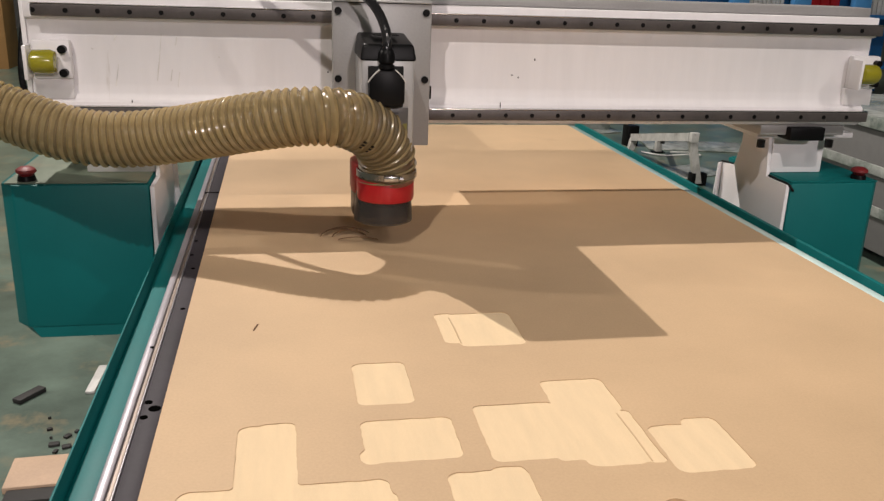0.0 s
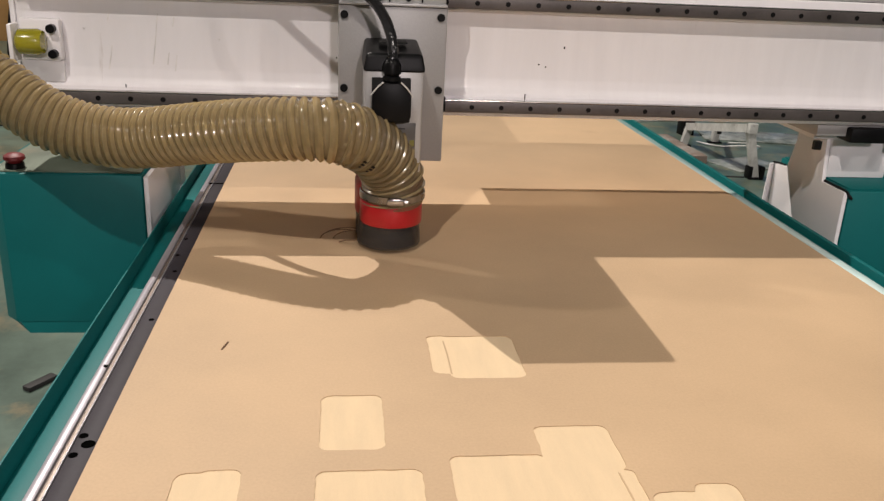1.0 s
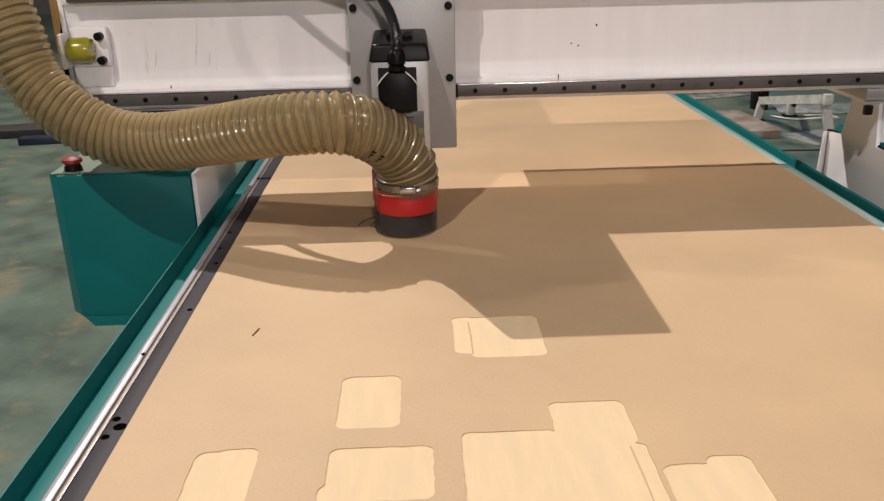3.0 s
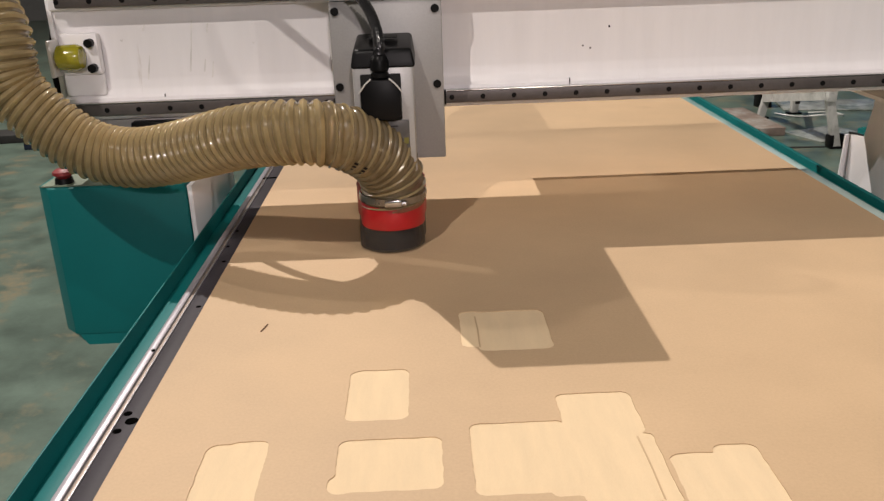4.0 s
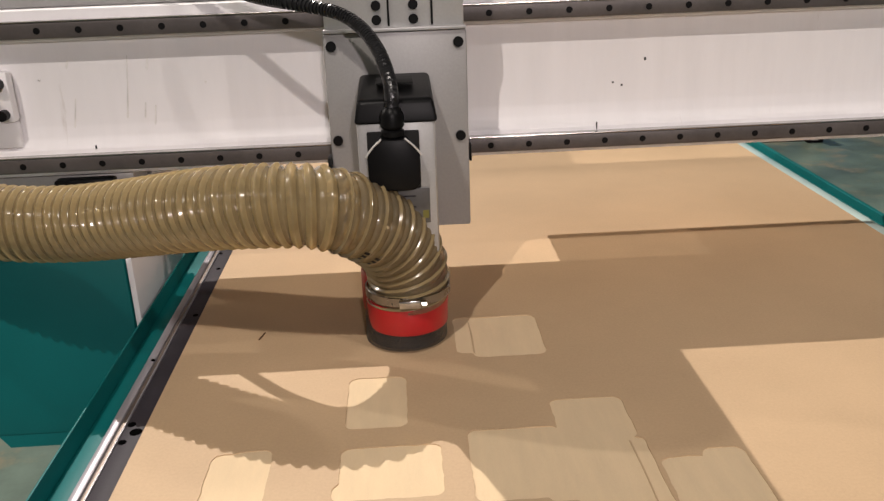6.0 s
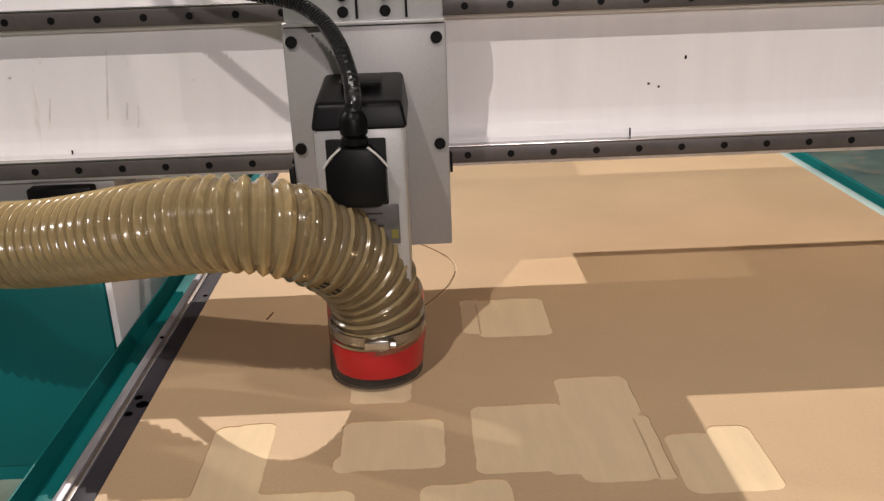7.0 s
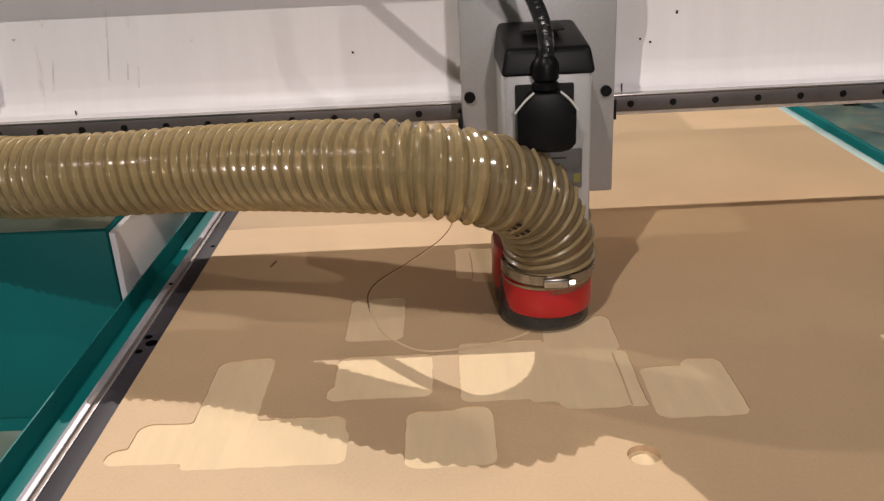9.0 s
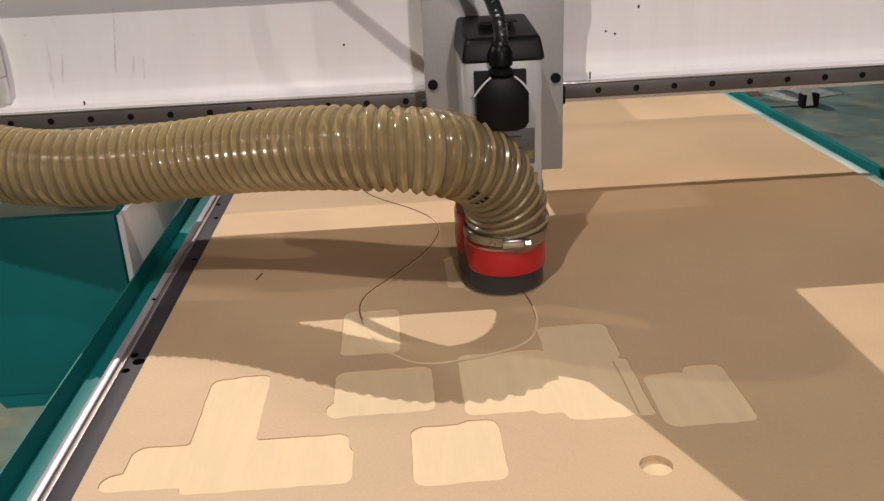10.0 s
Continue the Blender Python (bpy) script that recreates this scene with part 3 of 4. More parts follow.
def router_head():
    """The carriage with its spindle; its origin is on the spindle's axis at the sheet's surface."""
    ob = thing("spindle_unit", "grey carriage with a square spindle motor and a red dust shoe", "router head")
    y = 0.092                   # front of the back plate
    plate = part("carriage_plate", box(bmesh.new(), -0.093, 0.110, y, y + 0.016, 0.136, 0.428, 0.003), "grey", ob, "flat grey cast plate with corner bolts")
    for x in (-0.088, 0.098):
        for z in (0.276, 0.411):
            part("bolt", tube(bmesh.new(), (x + (0.006 if x < 0 else -0.0), y - 0.004, z), (x + (0.006 if x < 0 else -0.0), y + 0.002, z), 0.0075, sides=12), "black", plate)
    block = part("upper_block", box(bmesh.new(), -0.090, 0.107, y + 0.004, y + 0.090, 0.4285, 0.62, 0.003), "alloy", ob)
    part("clamp_bar", box(bmesh.new(), -0.092, 0.109, y - 0.006, y + 0.014, 0.429, 0.434, 0.001), "alloy", block)
    for x in (0.001, 0.062):
        part("slot", box(bmesh.new(), x - 0.0015, x + 0.0015, y + 0.0015, y + 0.006, 0.436, 0.60), "black", block)
    for x in (-0.016, 0.036):
        for z in (0.4445, 0.4640):
            part("bolt", tube(bmesh.new(), (x, y, z), (x, y + 0.006, z), 0.0070, sides=12), "black", block)
    part("rear_housing", box(bmesh.new(), -0.088, 0.104, y + 0.092, y + 0.435, 0.505, 0.6215, 0.004), "white", ob)
    part("upper_housing", box(bmesh.new(), -0.088, 0.122, y + 0.006, y + 0.435, 0.622, 0.885, 0.006), "white", ob, "tall pale housing above the beam")
    part("slide_block", box(bmesh.new(), -0.088, 0.104, y + 0.0165, y + 0.118, 0.20, 0.428, 0.003), "grey", ob)
    # spindle motor
    body = part("spindle_body", box(bmesh.new(), -0.047, 0.056, -0.045, y - 0.001, 0.135, 0.335, 0.006), "alloy", ob, "square ribbed aluminium spindle body")
    part("spindle_nose", tube(bmesh.new(), (0.004, 0.004, 0.06), (0.004, 0.004, 0.135), 0.036, 0.044), "alloy", body)
    b = bmesh.new()
    box(b, -0.050, 0.060, -0.049, y - 0.0005, 0.327, 0.371)
    for v in b.verts:
        if v.co.z > 0.36:
            v.co.x = 0.005 + (v.co.x - 0.005) * 0.89
            v.co.y = max(v.co.y, -0.042)
            if v.co.y < 0:
                v.co.z = 0.358
    bmesh.ops.bevel(b, geom=list(b.edges), offset=0.007, segments=3, profile=0.6, affect="EDGES")
    cap = part("motor_cap", b, "black", ob, "black moulded motor cap")
    part("vent", box(bmesh.new(), -0.020, 0.030, 0.0, 0.05, 0.3705, 0.3725, 0.001), "rubber", cap)
    plug = part("plug", prism(bmesh.new(), [(-0.034, 0.252), (-0.026, 0.244), (0.026, 0.244), (0.034, 0.252), (0.034, 0.292), (0.017, 0.312), (-0.017, 0.312), (-0.034, 0.292)], "y", -0.074, -0.045, 0.003), "black", ob, "black octagonal power plug")
    part("plug_plate", box(bmesh.new(), -0.034, 0.034, -0.0515, -0.0452, 0.240, 0.318, 0.002), "rubber", plug)
    for s in (-1, 1):
        part("clip_wire", wire(bmesh.new(), [(s * 0.036, -0.070, 0.290), (s * 0.026, -0.0755, 0.304), (s * 0.015, -0.0755, 0.314)], 0.0014, 6), "film", plug, "bright wire clip")
    part("cable_gland", lathe(bmesh.new(), [(0.012, 0.312), (0.015, 0.315), (0.015, 0.321), (0.012, 0.323), (0.0155, 0.327), (0.0155, 0.341), (0.012, 0.349), (0.009, 0.352)], 18, (0.0, -0.058)), "black", plug)
    lab = part("rating_label", box(bmesh.new(), -0.012, 0.045, -0.0475, -0.0455, 0.190, 0.2385, 0.0005), "label", body)
    part("warning_label", box(bmesh.new(), 0.035, 0.043, -0.0482, -0.0476, 0.197, 0.208), "amber", lab)
    for k in range(4):
        part("label_bar", box(bmesh.new(), -0.004, 0.018 + 0.008 * (k % 2), -0.0482, -0.0477, 0.205 + k * 0.0075, 0.2068 + k * 0.0075), "strip", lab)
    b = bmesh.new()
    path = [Vector(p) for p in ((0.0, -0.058, 0.345), (0.001, -0.052, 0.370), (-0.004, -0.036, 0.395), (-0.015, -0.013, 0.420), (-0.034, 0.013, 0.443), (-0.064, 0.042, 0.460), (-0.108, 0.070, 0.469), (-0.180, 0.11, 0.480), (-0.27, 0.18, 0.50), (-0.36, 0.28, 0.50))]
    line = smooth_line(path, 10)
    for k in range(0, len(line) - 1):
        a, c = line[k], line[k + 1]
        d = (c - a).normalized()
        n = max(1, round((c - a).length / 0.0056))
        for j in range(n):
            p = a + (c - a) * (j / n)
            tube(b, p - d * 0.0015, p + d * 0.0015, 0.0093, sides=12)
    wire(b, path, 0.0064, 12)
    part("conduit", b, "conduit", plug, "black corrugated cable conduit")
    # dust shoe
    shoe = part("dust_shoe", lathe(bmesh.new(), [(0.050, 0.025), (0.0575, 0.025), (0.0585, 0.028), (0.0585, 0.063), (0.057, 0.067), (0.052, 0.069)], 48, (0.007, -0.006)), "red", ob, "red plastic dust shoe collar")
    wing = [(-0.051, 0.000), (0.064, 0.000), (0.069, 0.035), (0.069, 0.075), (0.058, 0.100), (-0.046, 0.100), (-0.060, 0.075), (-0.060, 0.035)]
    part("shoe_wing", prism(bmesh.new(), wing, "z", 0.026, 0.094, 0.008), "red", shoe)
    part("skirt", lathe(bmesh.new(), [(0.0565, 0.001), (0.0600, 0.003), (0.0590, 0.030), (0.0560, 0.062), (0.0540, 0.062), (0.0550, 0.004)], 48, (0.004, 0)), "skirt", ob, "smoky flexible dust skirt")
    part("rear_skirt", prism(bmesh.new(), [(0.004 + (u - 0.004) * 0.96, v * 0.98) for u, v in wing], "z", 0.001, 0.060, 0.006), "skirt", ob)
    part("cutter", tube(bmesh.new(), (0, 0, 0.0), (0, 0, 0.06), 0.003, sides=10), "steel", ob)
    band = part("hose_clamp", lathe(bmesh.new(), [(0.0590, 0.072), (0.0612, 0.0725), (0.0612, 0.0845), (0.0590, 0.085)], 48, (0.009, -0.008)), "clamp", shoe, "bright steel worm-drive hose clamp")
    part("clamp_screw", box(bmesh.new(), -0.004, 0.026, -0.077, -0.0685, 0.0725, 0.0845, 0.002), "steel", band)
    part("clamp_knob", tube(bmesh.new(), (0.027, -0.073, 0.0785), (0.034, -0.073, 0.0785), 0.0055, sides=8), "steel", band)
    part("loop_cable", wire(bmesh.new(), [(0.100, y + 0.03, 0.62), (0.116, y + 0.03, 0.56), (0.124, y + 0.035, 0.50), (0.120, y + 0.035, 0.475), (0.113, y + 0.03, 0.49), (0.111, y + 0.025, 0.55), (0.104, y + 0.02, 0.60)], 0.003, 8), "white", ob, "thin white cable loop")
    part("bearing_end", box(bmesh.new(), -0.0985, -0.0935, y - 0.012, y + 0.016, 0.196, 0.252, 0.001), "black", ob)
    part("side_switch", box(bmesh.new(), 0.1105, 0.114, y + 0.004, y + 0.016, 0.235, 0.262, 0.001), "black", ob)
    return ob, shoe


HEAD, SHOE = router_head()

# ---- the dust hose, in short rigid rings that follow its bending line ----
HOSE_R, PITCH, RINGS = 0.0520, 0.0158, 112
# centre lines relative to the spindle: x, y from the gantry's origin, z; the shoe end and the upper end keep their shape
SHOE_END = [(.009, .050, .866), (.013, .050, .900), (.001, .036, .950), (-.036, -.002, .999)]
UPPER_END = [(-0.754, 0.144, 1.246), (-0.815, 0.165, 1.365), (-1.06, 0.245, 1.53), (-1.43, 0.38, 1.74)]
LINES = {
    0.0: [(-0.095, 0.003, 1.022), (-0.16, -0.009, 1.025), (-0.25, 0.002, 1.012), (-0.36, 0.053, 0.984), (-0.456, 0.086, 0.965), (-0.545, 0.098, 0.96), (-0.62, 0.104, 0.974), (-0.697, 0.124, 0.999), (-0.759, 0.14, 1.06)],
    1.0: [(-0.095, 0.003, 1.026), (-0.16, -0.009, 1.03), (-0.25, 0.002, 1.023), (-0.36, 0.053, 1.002), (-0.456, 0.086, 0.985), (-0.545, 0.098, 0.99), (-0.62, 0.104, 1.018), (-0.685, 0.122, 1.061), (-0.735, 0.135, 1.132)],
    2.5: [(-0.095, 0.003, 1.026), (-0.16, -0.009, 1.028), (-0.25, 0.002, 1.019), (-0.36, 0.053, 0.999), (-0.456, 0.086, 0.985), (-0.545, 0.098, 0.988), (-0.62, 0.104, 1.018), (-0.705, 0.126, 1.091), (-0.727, 0.131, 1.153)],
    4.0: [(-0.095, 0.003, 1.025), (-0.16, -0.009, 1.031), (-0.25, 0.002, 1.022), (-0.36, 0.053, 0.99), (-0.456, 0.086, 0.973), (-0.541, 0.096, 0.991), (-0.611, 0.099, 1.049), (-0.665, 0.099, 1.12), (-0.685, 0.102, 1.179)],
    4.5: [(-0.095, 0.003, 1.024), (-0.16, -0.009, 1.03), (-0.25, 0.002, 1.026), (-0.36, 0.053, 1.008), (-0.456, 0.086, 0.991), (-0.545, 0.098, 0.99), (-0.62, 0.104, 1.014), (-0.699, 0.124, 1.062), (-0.718, 0.129, 1.13)],
    5.5: [(-0.095, 0.003, 1.029), (-0.16, -0.009, 1.035), (-0.25, 0.002, 1.031), (-0.36, 0.053, 1.009), (-0.456, 0.086, 0.993), (-0.545, 0.098, 0.99), (-0.62, 0.104, 1.001), (-0.697, 0.124, 1.023), (-0.745, 0.135, 1.094)],
    7.5: [(-0.095, 0.003, 1.027), (-0.16, -0.009, 1.036), (-0.25, 0.002, 1.021), (-0.36, 0.053, 0.992), (-0.456, 0.086, 0.979), (-0.545, 0.098, 0.989), (-0.62, 0.104, 1.005), (-0.702, 0.125, 1.014), (-0.749, 0.137, 1.094)],
    8.5: [(-0.095, 0.003, 1.024), (-0.16, -0.009, 1.039), (-0.25, 0.002, 1.043), (-0.36, 0.053, 1.029), (-0.456, 0.086, 1.016), (-0.545, 0.098, 1.008), (-0.62, 0.104, 1.007), (-0.712, 0.127, 1.009), (-0.787, 0.144, 1.066)],
    9.0: [(-0.095, 0.003, 1.02), (-0.16, -0.009, 1.035), (-0.25, 0.002, 1.036), (-0.36, 0.053, 1.024), (-0.456, 0.086, 1.015), (-0.545, 0.098, 1.01), (-0.62, 0.104, 1.009), (-0.727, 0.131, 1.006), (-0.806, 0.144, 1.056)],
    10.0: [(-0.095, 0.003, 1.021), (-0.16, -0.009, 1.032), (-0.25, 0.002, 1.033), (-0.36, 0.053, 1.018), (-0.456, 0.086, 1.003), (-0.545, 0.098, 0.997), (-0.62, 0.104, 0.997), (-0.716, 0.129, 1.005), (-0.797, 0.144, 1.061)],
}


UPPER_SHIFT = [(0.0, -0.13), (0.5, -0.115), (1.0, -0.085), (1.5, -0.045), (2.0, -0.01), (2.5, 0.0), (4.0, 0.05), (4.5, 0.01), (5.0, -0.11), (5.5, -0.15), (10.0, -0.15)]


def resampled(line, step):
    """The same line in points an equal way apart."""
    out, left = [line[0]], step
    for a, b_ in zip(line, line[1:]):
        d = (b_ - a).length
        while d > left:
            a = a.lerp(b_, left / d)
            out.append(a)
            d, left = d - left, step
        left -= d
    return out + [line[-1]]


def hose_line(t):
    """The hose's centre line in the world at a time, as fine points."""
    moments = sorted(LINES)
    t0 = max(k for k in moments if k <= t)
    t1 = min(k for k in moments if k >= t)
    u = 0 if t1 == t0 else (t - t0) / (t1 - t0)
    x, y, lift = along(t)
    foot = [Vector(p) + Vector((0, 0, collar_rise(t) * share)) for p, share in zip(SHOE_END, (1, 0.95, 0.6, 0.25))]
    middle = [Vector(p).lerp(Vector(q), u) for p, q in zip(LINES[t0], LINES[t1])]
    for p, near in zip(middle, (0.038, 0.026, 0.006)):
        p.y, p.z = p.y - near, p.z + near * 0.18
    k = max(n for n in range(len(UPPER_SHIFT) - 1) if UPPER_SHIFT[n][0] <= t)
    (ta, sa), (tb, sb) = UPPER_SHIFT[k], UPPER_SHIFT[k + 1]
    shift = sa + (sb - sa) * (t - ta) / (tb - ta)
    middle[-1].x += shift * 0.6
    upper = [Vector(p) + Vector((shift, 0, shift * 0.5)) for p in UPPER_END]
    pts = [Vector((x + v.x, y - REACH + v.y, v.z + lift)) for v in (*foot, *middle, *upper)]
    line = resampled(smooth_line(pts, 14), 0.005)
    for _ in range(60):
        line = [line[0], line[1]] + [(a + b_ * 2 + c) / 4 for a, b_, c in zip(line[1:], line[2:], line[3:])] + [line[-1]]
    return line


def stretch(n):
    """How far a ring is drawn out: the bend over the shoe is pulled open, the sag is pressed together."""
    u = min(max((n - 8) / 7, 0), 1)
    return 1.30 - 0.30 * u * u * (3 - 2 * u)


def hose_poses(t):
    """Poses of the rings from the shoe upwards."""
    line = hose_line(t)
    lens = [0.0]
    for a, b_ in zip(line, line[1:]):
        lens.append(lens[-1] + (b_ - a).length)
    out, k, s = [], 0, 0.004
    for n in range(RINGS):
        while k < len(lens) - 2 and lens[k + 1] < s:
            k += 1
        u = (s - lens[k]) / (lens[k + 1] - lens[k])
        p = line[k].lerp(line[k + 1], u)
        a, b_ = line[max(k - 4, 0)], line[min(k + 5, len(line) - 1)]
        d = (b_ - a).normalized()
        # axes whose z runs along the hose and whose y leans away from the viewer
        x = Vector((0, 1, 0)).cross(d).normalized()
        y = d.cross(x)
        m = Matrix((x, y, d)).transposed().to_4x4()
        m.translation = p
        out.append(m)
        s += PITCH * (stretch(n) + stretch(n + 1)) / 2
    return out


def hose_ring_mesh(film, folded, sides=44):
    """One turn of the hose's helix. Drawn out: a thin proud ribbing wire with film on both sides that slips under the
    next turn's. Folded: a full round lobe, its creases coloured darker for the shade against the next."""
    h, r = PITCH / 2, HOSE_R
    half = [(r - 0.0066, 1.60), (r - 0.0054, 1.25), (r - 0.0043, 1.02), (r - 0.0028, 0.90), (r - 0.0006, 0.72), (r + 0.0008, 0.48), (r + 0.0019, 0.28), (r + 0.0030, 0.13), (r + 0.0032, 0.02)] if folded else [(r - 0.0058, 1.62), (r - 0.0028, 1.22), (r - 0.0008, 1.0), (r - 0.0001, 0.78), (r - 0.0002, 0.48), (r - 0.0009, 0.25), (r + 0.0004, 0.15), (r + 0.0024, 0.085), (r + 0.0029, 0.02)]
    prof = [(q, -u * h) for q, u in half] + [(q, u * h) for q, u in reversed(half)]
    b = bmesh.new()
    rows = []
    for q, z in prof:
        row = []
        for k in range(sides + 1):
            a = math.pi / 2 + 2 * math.pi * k / sides          # the turn begins and ends on the far side
            row.append(b.verts.new((q * math.cos(a), q * math.sin(a), z + PITCH * (k / sides - 0.5) + 0.05 * q * math.cos(a))))
        rows.append(row)
    dark_faces = []
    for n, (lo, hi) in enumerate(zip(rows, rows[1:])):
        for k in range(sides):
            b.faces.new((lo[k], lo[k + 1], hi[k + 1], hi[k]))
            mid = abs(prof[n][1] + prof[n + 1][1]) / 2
            # folded: shade coloured into the crease; drawn out: the wire itself
            dark_faces.append(int(mid > 0.80 * h if folded else mid < 0.22 * h))
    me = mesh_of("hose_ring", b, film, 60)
    me.materials.append(M["hose_rib_and_shade"])
    for f, index in zip(me.polygons, dark_faces):
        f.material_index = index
    return me


def hose():
    ob = thing("dust_hose", "ribbed translucent amber dust extraction hose sagging from the red shoe", "hose")
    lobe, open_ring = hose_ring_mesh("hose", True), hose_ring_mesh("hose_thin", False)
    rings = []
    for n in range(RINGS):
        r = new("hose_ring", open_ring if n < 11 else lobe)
        r.parent = ob
        wide = 1 + 0.10 * max(0, 1 - n / 13)      # the hose is stretched over the shoe's spigot
        r.scale = (wide, wide, stretch(n))
        rings.append(r)
    for n, a0 in ((7, 4.02), (8, 4.00)):
        for k in range(3):
            b = bmesh.new()
            a = a0 + k * 0.14
            for q in (a, a + 0.09):
                for z in (-0.004, 0.004):
                    b.verts.new(((HOSE_R + 0.0022) * math.cos(q), (HOSE_R + 0.0022) * math.sin(q), z * (0.5 + 0.25 * k) + 0.001))
            v = list(b.verts)
            b.faces.new((v[0], v[1], v[3], v[2]))
            part("print_bar", b, "black", rings[n])
    return rings


HOSE = hose()


# ---- the cut that the tool leaves, piece by piece ----
def wall_shaded(t):
    return not 7.0 < t < 9.0


def groove():
    times = [3.2 + 0.068 * k for k in range(101)]
    pieces = []
    for count, (t0, t1) in enumerate(zip(times, times[1:])):
        (x0, y0, _), (x1, y1, _) = along(t0), along(min(t1, 10))
        d = Vector((x1 - x0, y1 - y0, 0))
        side = Vector((-d.y, d.x, 0)).normalized()
        if side.x > 0:
            side = -side
        # the painted shade of the cut's wall is narrower on these stretches
        shade_width = 0.25 if 4.75 < t0 < 5.15 or 6.9 < t0 < 9.2 else 1.0
        step = 0.00015 * (count % 2)
        strips = [("cut_floor", "mdf_raw", -0.0017, 0.0017, 0.0002 + step)]
        # a dark strip stands in for the wall's shadow
        if wall_shaded(t0):
            strips.append(("cut_wall_shade", "groove", 0.0017 - 0.0022 * shade_width, 0.0018, 0.0007 + step))
        for name, material, lo_w, hi_w, high in strips:
            n0, n1 = side * lo_w, side * hi_w
            a, c = Vector((x0, y0, 0)) - d * 0.12, Vector((x1, y1, 0)) + d * 0.12
            b = bmesh.new()
            ring = (a + n0, a + n1, c + n1, c + n0)
            lo = [b.verts.new(p) for p in ring]
            hi = [b.verts.new(p + Vector((0, 0, high))) for p in ring]
            b.faces.new(lo), b.faces.new(hi)
            for k in range(4):
                b.faces.new((lo[k], lo[(k + 1) % 4], hi[(k + 1) % 4], hi[k]))
            pieces.append((t1, part(name, b, material, SHEET)))
    return pieces


GROOVE = groove()


# ---- loose things on and round the machine ----
def chip(x, y, length, turn):
    b = box(bmesh.new(), -length / 2, length / 2, -0.0011, 0.0011, 0, 0.0016, 0.0004)
    ob = thing("wood_splinter", "thin dark wood splinter lying on the sheet", "splinter", (x, y, BED), b, "groove")
    ob.rotation_euler.z = radians(turn)


chip(-0.500, -0.797, 0.024, 76)


def curl(x, y, r, a0, a1):
    """A springy strand of swarf, bowed over the sheet."""
    pts = [(r * math.cos(a), r * 0.55 * math.sin(a), 0.0015 + 0.010 * math.sin(math.pi * k / 7)) for k, a in enumerate(radians(a0 + (a1 - a0) * k / 7) for k in range(8))]
    thing("swarf_strand", "thin curled dark strand of swarf lying on the sheet", "swarf", (x, y, BED), wire(bmesh.new(), pts, 0.0011, 6), "groove")


for cx, cy, cr, c0, c1 in ((-0.330, -0.335, 0.050, 30, 170), (-0.318, -0.338, 0.038, 20, 165), (-0.322, -0.330, 0.062, 40, 150), (-0.300, -0.345, 0.045, 200, 330)):
    curl(cx, cy, cr, c0, c1)


def beam_between(bm, a, c, w, h):
    """A square bar between two points."""
    a, c = Vector(a), Vector(c)
    d = (c - a).normalized()
    side = d.cross(Vector((0, 0, 1))).normalized() * (w / 2)
    up = side.cross(d).normalized() * (h / 2)
    ends = [[bm.verts.new(p + q) for q in (side + up, side - up, -side - up, -side + up)] for p in (a, c)]
    for k in range(4):
        bm.faces.new((ends[0][k], ends[0][(k + 1) % 4], ends[1][(k + 1) % 4], ends[1][k]))
    bm.faces.new(ends[0]), bm.faces.new(ends[1])
    return bm


def trestle():
    ob = thing("trestle", "low sloping white-painted steel trestle with black feet standing on the floor", "trestle", (2.25, 3.23, 0))
    part("top_rail", beam_between(bmesh.new(), (0.0, 0.0, 0.335), (0.004, 0.97, 0.147), 0.06, 0.055), "old_white", ob)
    part("end_cap", box(bmesh.new(), -0.025, 0.030, -0.04, -0.002, 0.302, 0.368, 0.004), "old_white", ob)
    part("rear_rail", beam_between(bmesh.new(), (0.05, 0.55, 0.20), (0.30, 1.10, 0.12), 0.03, 0.04), "dark", ob)
    for x0, y0, z0, x1, y1, w in ((0.005, -0.010, 0.34, 0.085, 0.02, 0.052), (0.004, 0.95, 0.147, 0.004 - 0.03, 0.97, 0.05), (0.27, 1.08, 0.11, 0.27, 1.09, 0.05)):
        leg = part("leg", prism(bmesh.new(), [(x0 - w / 2, z0), (x0 + w / 2, z0), (x1 + w / 2, 0.012), (x1 - w / 2, 0.012)], "y", y1 - 0.022, y1 + 0.022, 0.003), "old_white", ob)
        part("sole", box(bmesh.new(), x1 - 0.05, x1 + 0.05, y1 - 0.032, y1 + 0.032, 0, 0.0115, 0.001), "black", leg)
        if y1 < 0.5:
            for u in (-0.041, 0.041):
                part("foot", box(bmesh.new(), x1 + u - 0.013, x1 + u + 0.013, y1 - 0.032, y1 + 0.032, 0.012, 0.085, 0.002), "black", leg)


trestle()


def rack():
    """A blue storage rack far behind the gantry."""
    ob = thing("storage_rack", "blue steel storage rack with grey stacks and boxes", "rack", (5.4, 7.6, 0))
    for x in (-1.6, -0.55, 0.25, 1.05, 1.9):
        part("post", box(bmesh.new(), x - 0.11, x + 0.11, -0.05, 0.05, 0, 2.4, 0.004), "light_blue", ob)
    for z in (0.35, 0.95, 1.7):
        part("shelf", box(bmesh.new(), -1.65, 1.95, 0.06, 0.65, z, z + 0.05, 0.004), "blue", ob)
    part("back_panel", box(bmesh.new(), -1.65, 1.95, 0.66, 0.68, 0, 2.4), "blue", ob)


def stack(x, z, n, w, colour, name, label):
    ob = thing(name, label, "stack", (x, 7.85, z))
    for k in range(n):
        part("sheet", box(bmesh.new(), -w / 2 + k * w / n + 0.006, -w / 2 + (k + 1) * w / n - 0.006, -0.13, 0.13, 0, 0.34 + 0.02 * (k % 3), 0.004), colour, ob)


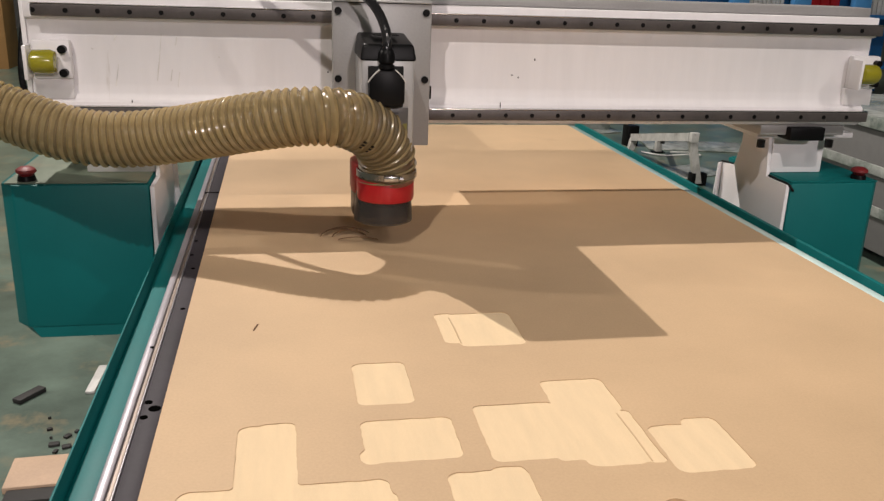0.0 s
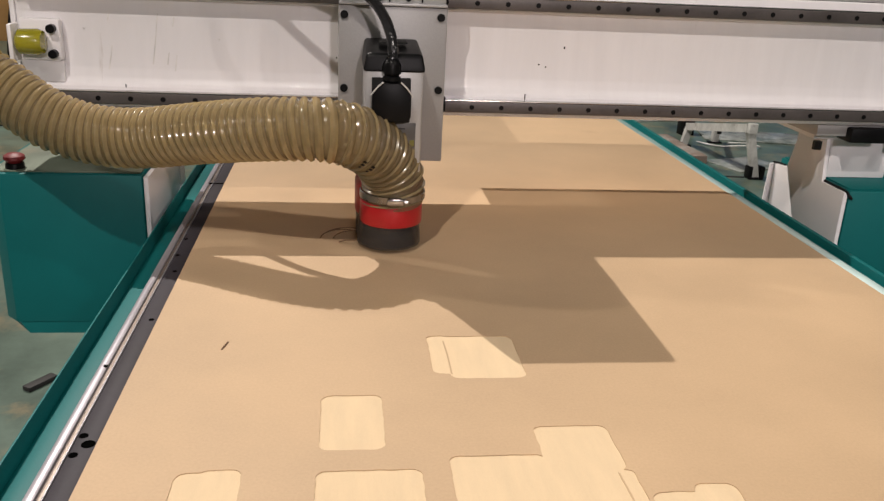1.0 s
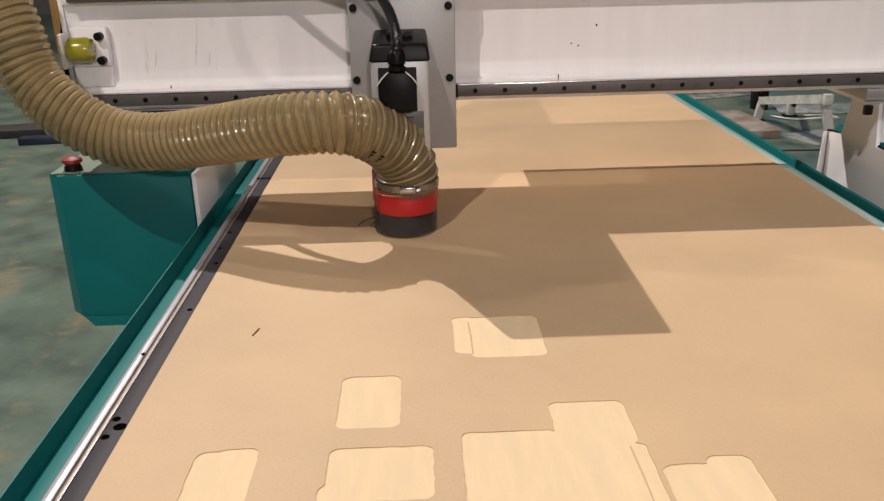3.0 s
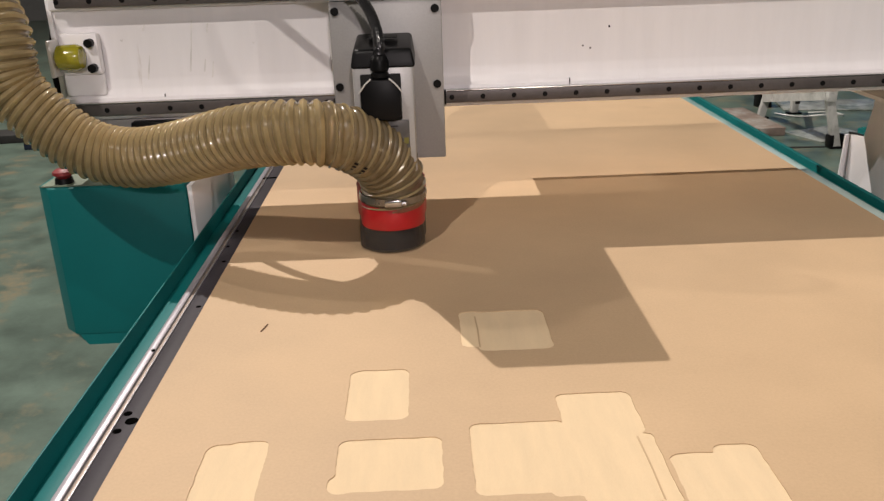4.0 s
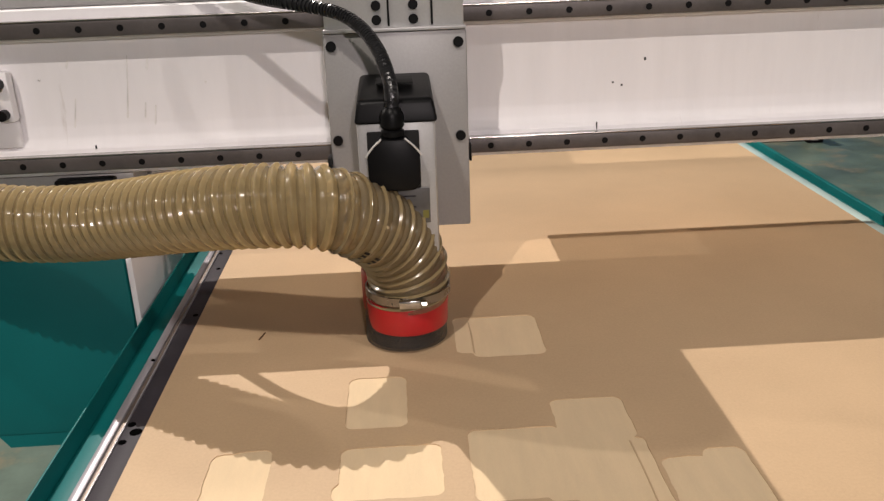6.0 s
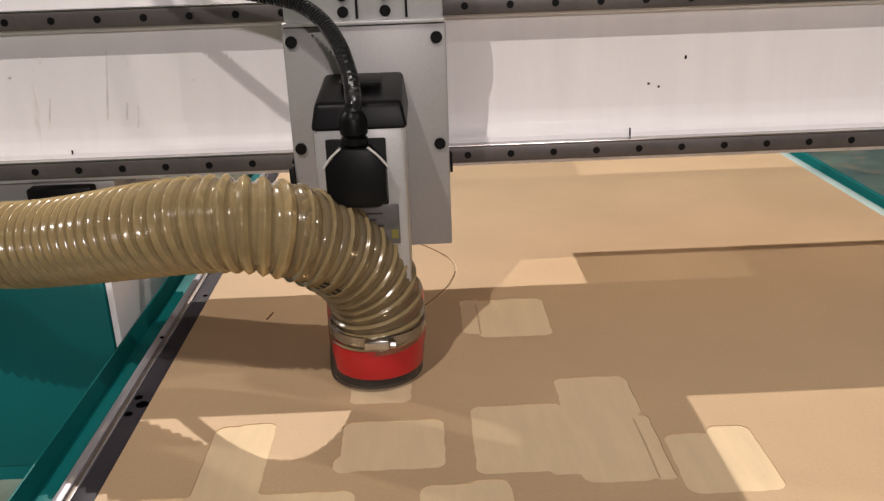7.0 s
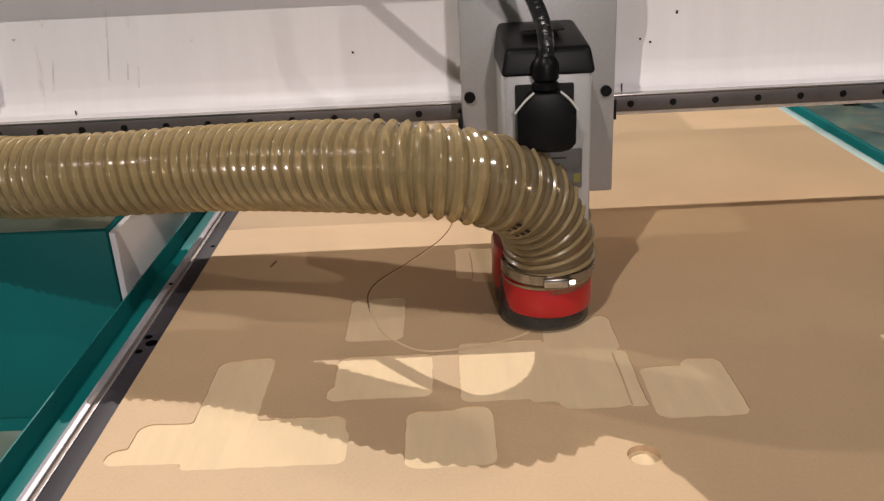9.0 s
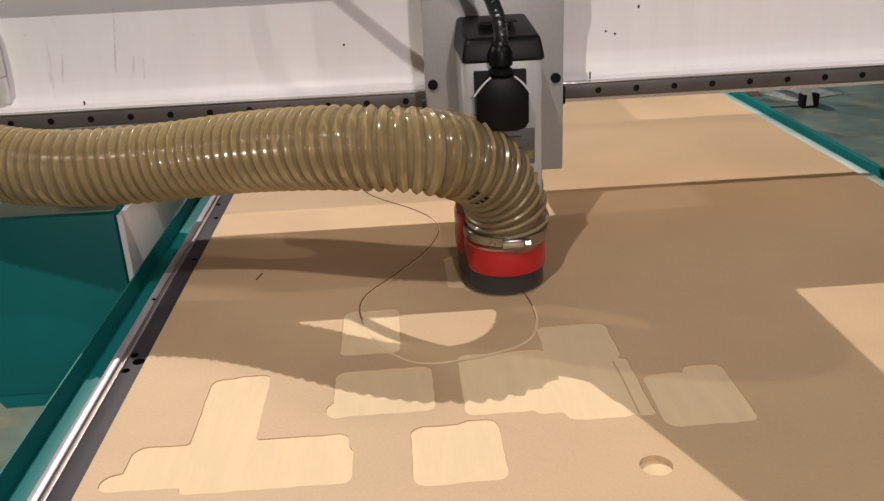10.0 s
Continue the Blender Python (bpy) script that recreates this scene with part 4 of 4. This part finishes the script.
rack()
stack(5.25, 1.001, 9, 0.52, "film", "panel_stack", "pale grey panels standing in a rack")
stack(6.95, 1.001, 8, 0.50, "film", "panel_stack", "pale grey panels standing in a rack")
stack(6.05, 1.001, 3, 0.40, "red", "red_box_row", "red and orange boxes standing in a rack")
def slab(name, label, category, x, y, w, d, h, turn, material):
    ob = thing(name, label, category, (x, y, 0), box(bmesh.new(), -w / 2, w / 2, -d / 2, d / 2, 0, h, min(0.004, h / 3)), material)
    ob.rotation_euler.z = radians(turn)


slab("board_offcut", "pale fibreboard offcut lying on the floor", "offcut", -1.075, 0.105, 0.25, 0.15, 0.02, 3, "cardboard")
slab("board_offcut", "dusty dark offcut under a paler one", "offcut", -1.060, 0.020, 0.25, 0.09, 0.012, 2, "dark")
slab("dark_bar", "short dark bar lying on the floor", "scrap", -1.268, 0.573, 0.105, 0.034, 0.016, 56, "dark")
slab("white_strip", "short white plastic strip lying on the floor", "scrap", -1.083, 0.670, 0.030, 0.195, 0.01, -2, "film")
slab("brown_board", "thick dusty brown board lying on the floor", "offcut", 1.96, 3.98, 0.40, 0.72, 0.056, 2, "brown_board")
slab("black_cabinet", "small black box standing on the floor", "box", 2.40, 4.62, 0.10, 0.10, 0.17, 8, "black")
slab("dark_strap", "flat dark strap lying on the floor", "strap", 2.10, 3.285, 0.36, 0.025, 0.006, -4, "dark")
slab("blue_bar", "blue painted steel bar lying on the floor", "bar", -2.95, 4.15, 0.30, 0.10, 0.05, 6, "navy")
slab("black_bar", "black steel bar lying on the floor", "bar", -3.35, 4.45, 1.5, 0.25, 0.06, 6, "dark")
slab("ochre_cabinet", "tall ochre plywood cabinet standing on the floor", "cabinet", -4.3, 9.6, 1.1, 0.5, 2.6, 0, "orange")
slab("plastic_film", "crumpled pale plastic film lying on the floor", "film", 2.45, 3.62, 0.42, 0.34, 0.008, 20, "haze_film")
slab("plastic_film", "crumpled pale plastic film lying on the floor", "film", 2.95, 4.55, 0.85, 0.42, 0.012, -12, "haze_film")
slab("plastic_film", "crumpled pale plastic film lying on the floor", "film", 2.05, 5.3, 0.9, 0.5, 0.012, 15, "haze_film")
slab("grey_board", "thick pale grey board lying on the floor", "board", 2.0, 5.6, 0.9, 0.7, 0.18, 6, "haze_film")
thing("wire_loop", "loop of thin white cable lying on the floor", "cable", (2.59, 4.18, 0), wire(bmesh.new(), smooth_line([Vector(p) for p in ((-0.22, 0.12, 0.012), (-0.10, -0.02, 0.012), (0.08, -0.08, 0.03), (0.22, -0.03, 0.012), (0.18, 0.08, 0.012), (0.02, 0.10, 0.012))], 6), 0.006, 8), "film")
base = thing("grey_machine_base", "pale grey steel machine base standing on the floor", "machine base", (3.0, 1.9, 0))
part("body", box(bmesh.new(), -0.53, 0.53, -0.68, 0.68, 0.06, 0.66, 0.01), "wall", base)
part("top_plate", box(bmesh.new(), -0.55, 0.55, -0.70, 0.70, 0.661, 0.72, 0.006), "haze_film", base)
for fx in (-0.45, 0.45):
    for fy in (-0.6, 0.6):
        part("foot", box(bmesh.new(), fx - 0.06, fx + 0.06, fy - 0.06, fy + 0.06, 0, 0.059, 0.004), "black", base)
for fz in (0.24, 0.44):
    part("side_rib", box(bmesh.new(), -0.545, -0.531, -0.62, 0.62, fz, fz + 0.05, 0.003), "haze_film", base)
for cx, cy, cw, ct in ((-1.123, 0.262, 0.030, 10), (-1.156, 0.352, 0.016, 30), (-1.095, 0.305, 0.022, 55), (-1.110, 0.222, 0.018, 80), (-1.085, 0.245, 0.026, 20), (-1.140, 0.300, 0.009, 5), (-1.172, 0.420, 0.010, 40), (-1.075, 0.330, 0.014, 65)):
    slab("dark_crumb", "small dark crumb of swarf on the floor", "crumb", cx, cy, cw, cw * 0.7, 0.008, ct, "dark")


# ---- motion ----
def motions():
    walk(GANTRY, [(t, pose(0, y - REACH, 0)) for t, x, y, lift in TRACK])
    walk(HEAD, [(t, pose(x, y, BED + 0.001 + lift)) for t, x, y, lift in TRACK])
    walk(SHOE, [(t, pose(0, 0, rise)) for t, rise in COLLAR])
    times = [t for t, *_ in TRACK]
    table = {t: hose_poses(t) for t in times}
    for n, ring in enumerate(HOSE):
        walk(ring, [(t, table[t][n]) for t in times])
    for t, piece in GROOVE:
        walk(piece, [(0, pose(0, 0, BED - 0.006)), (t - 0.1, pose(0, 0, BED - 0.006)), (min(t, 9.97), pose(0, 0, BED + 0.0001)), (10.0, pose(0, 0, BED + 0.0001))])


motions()
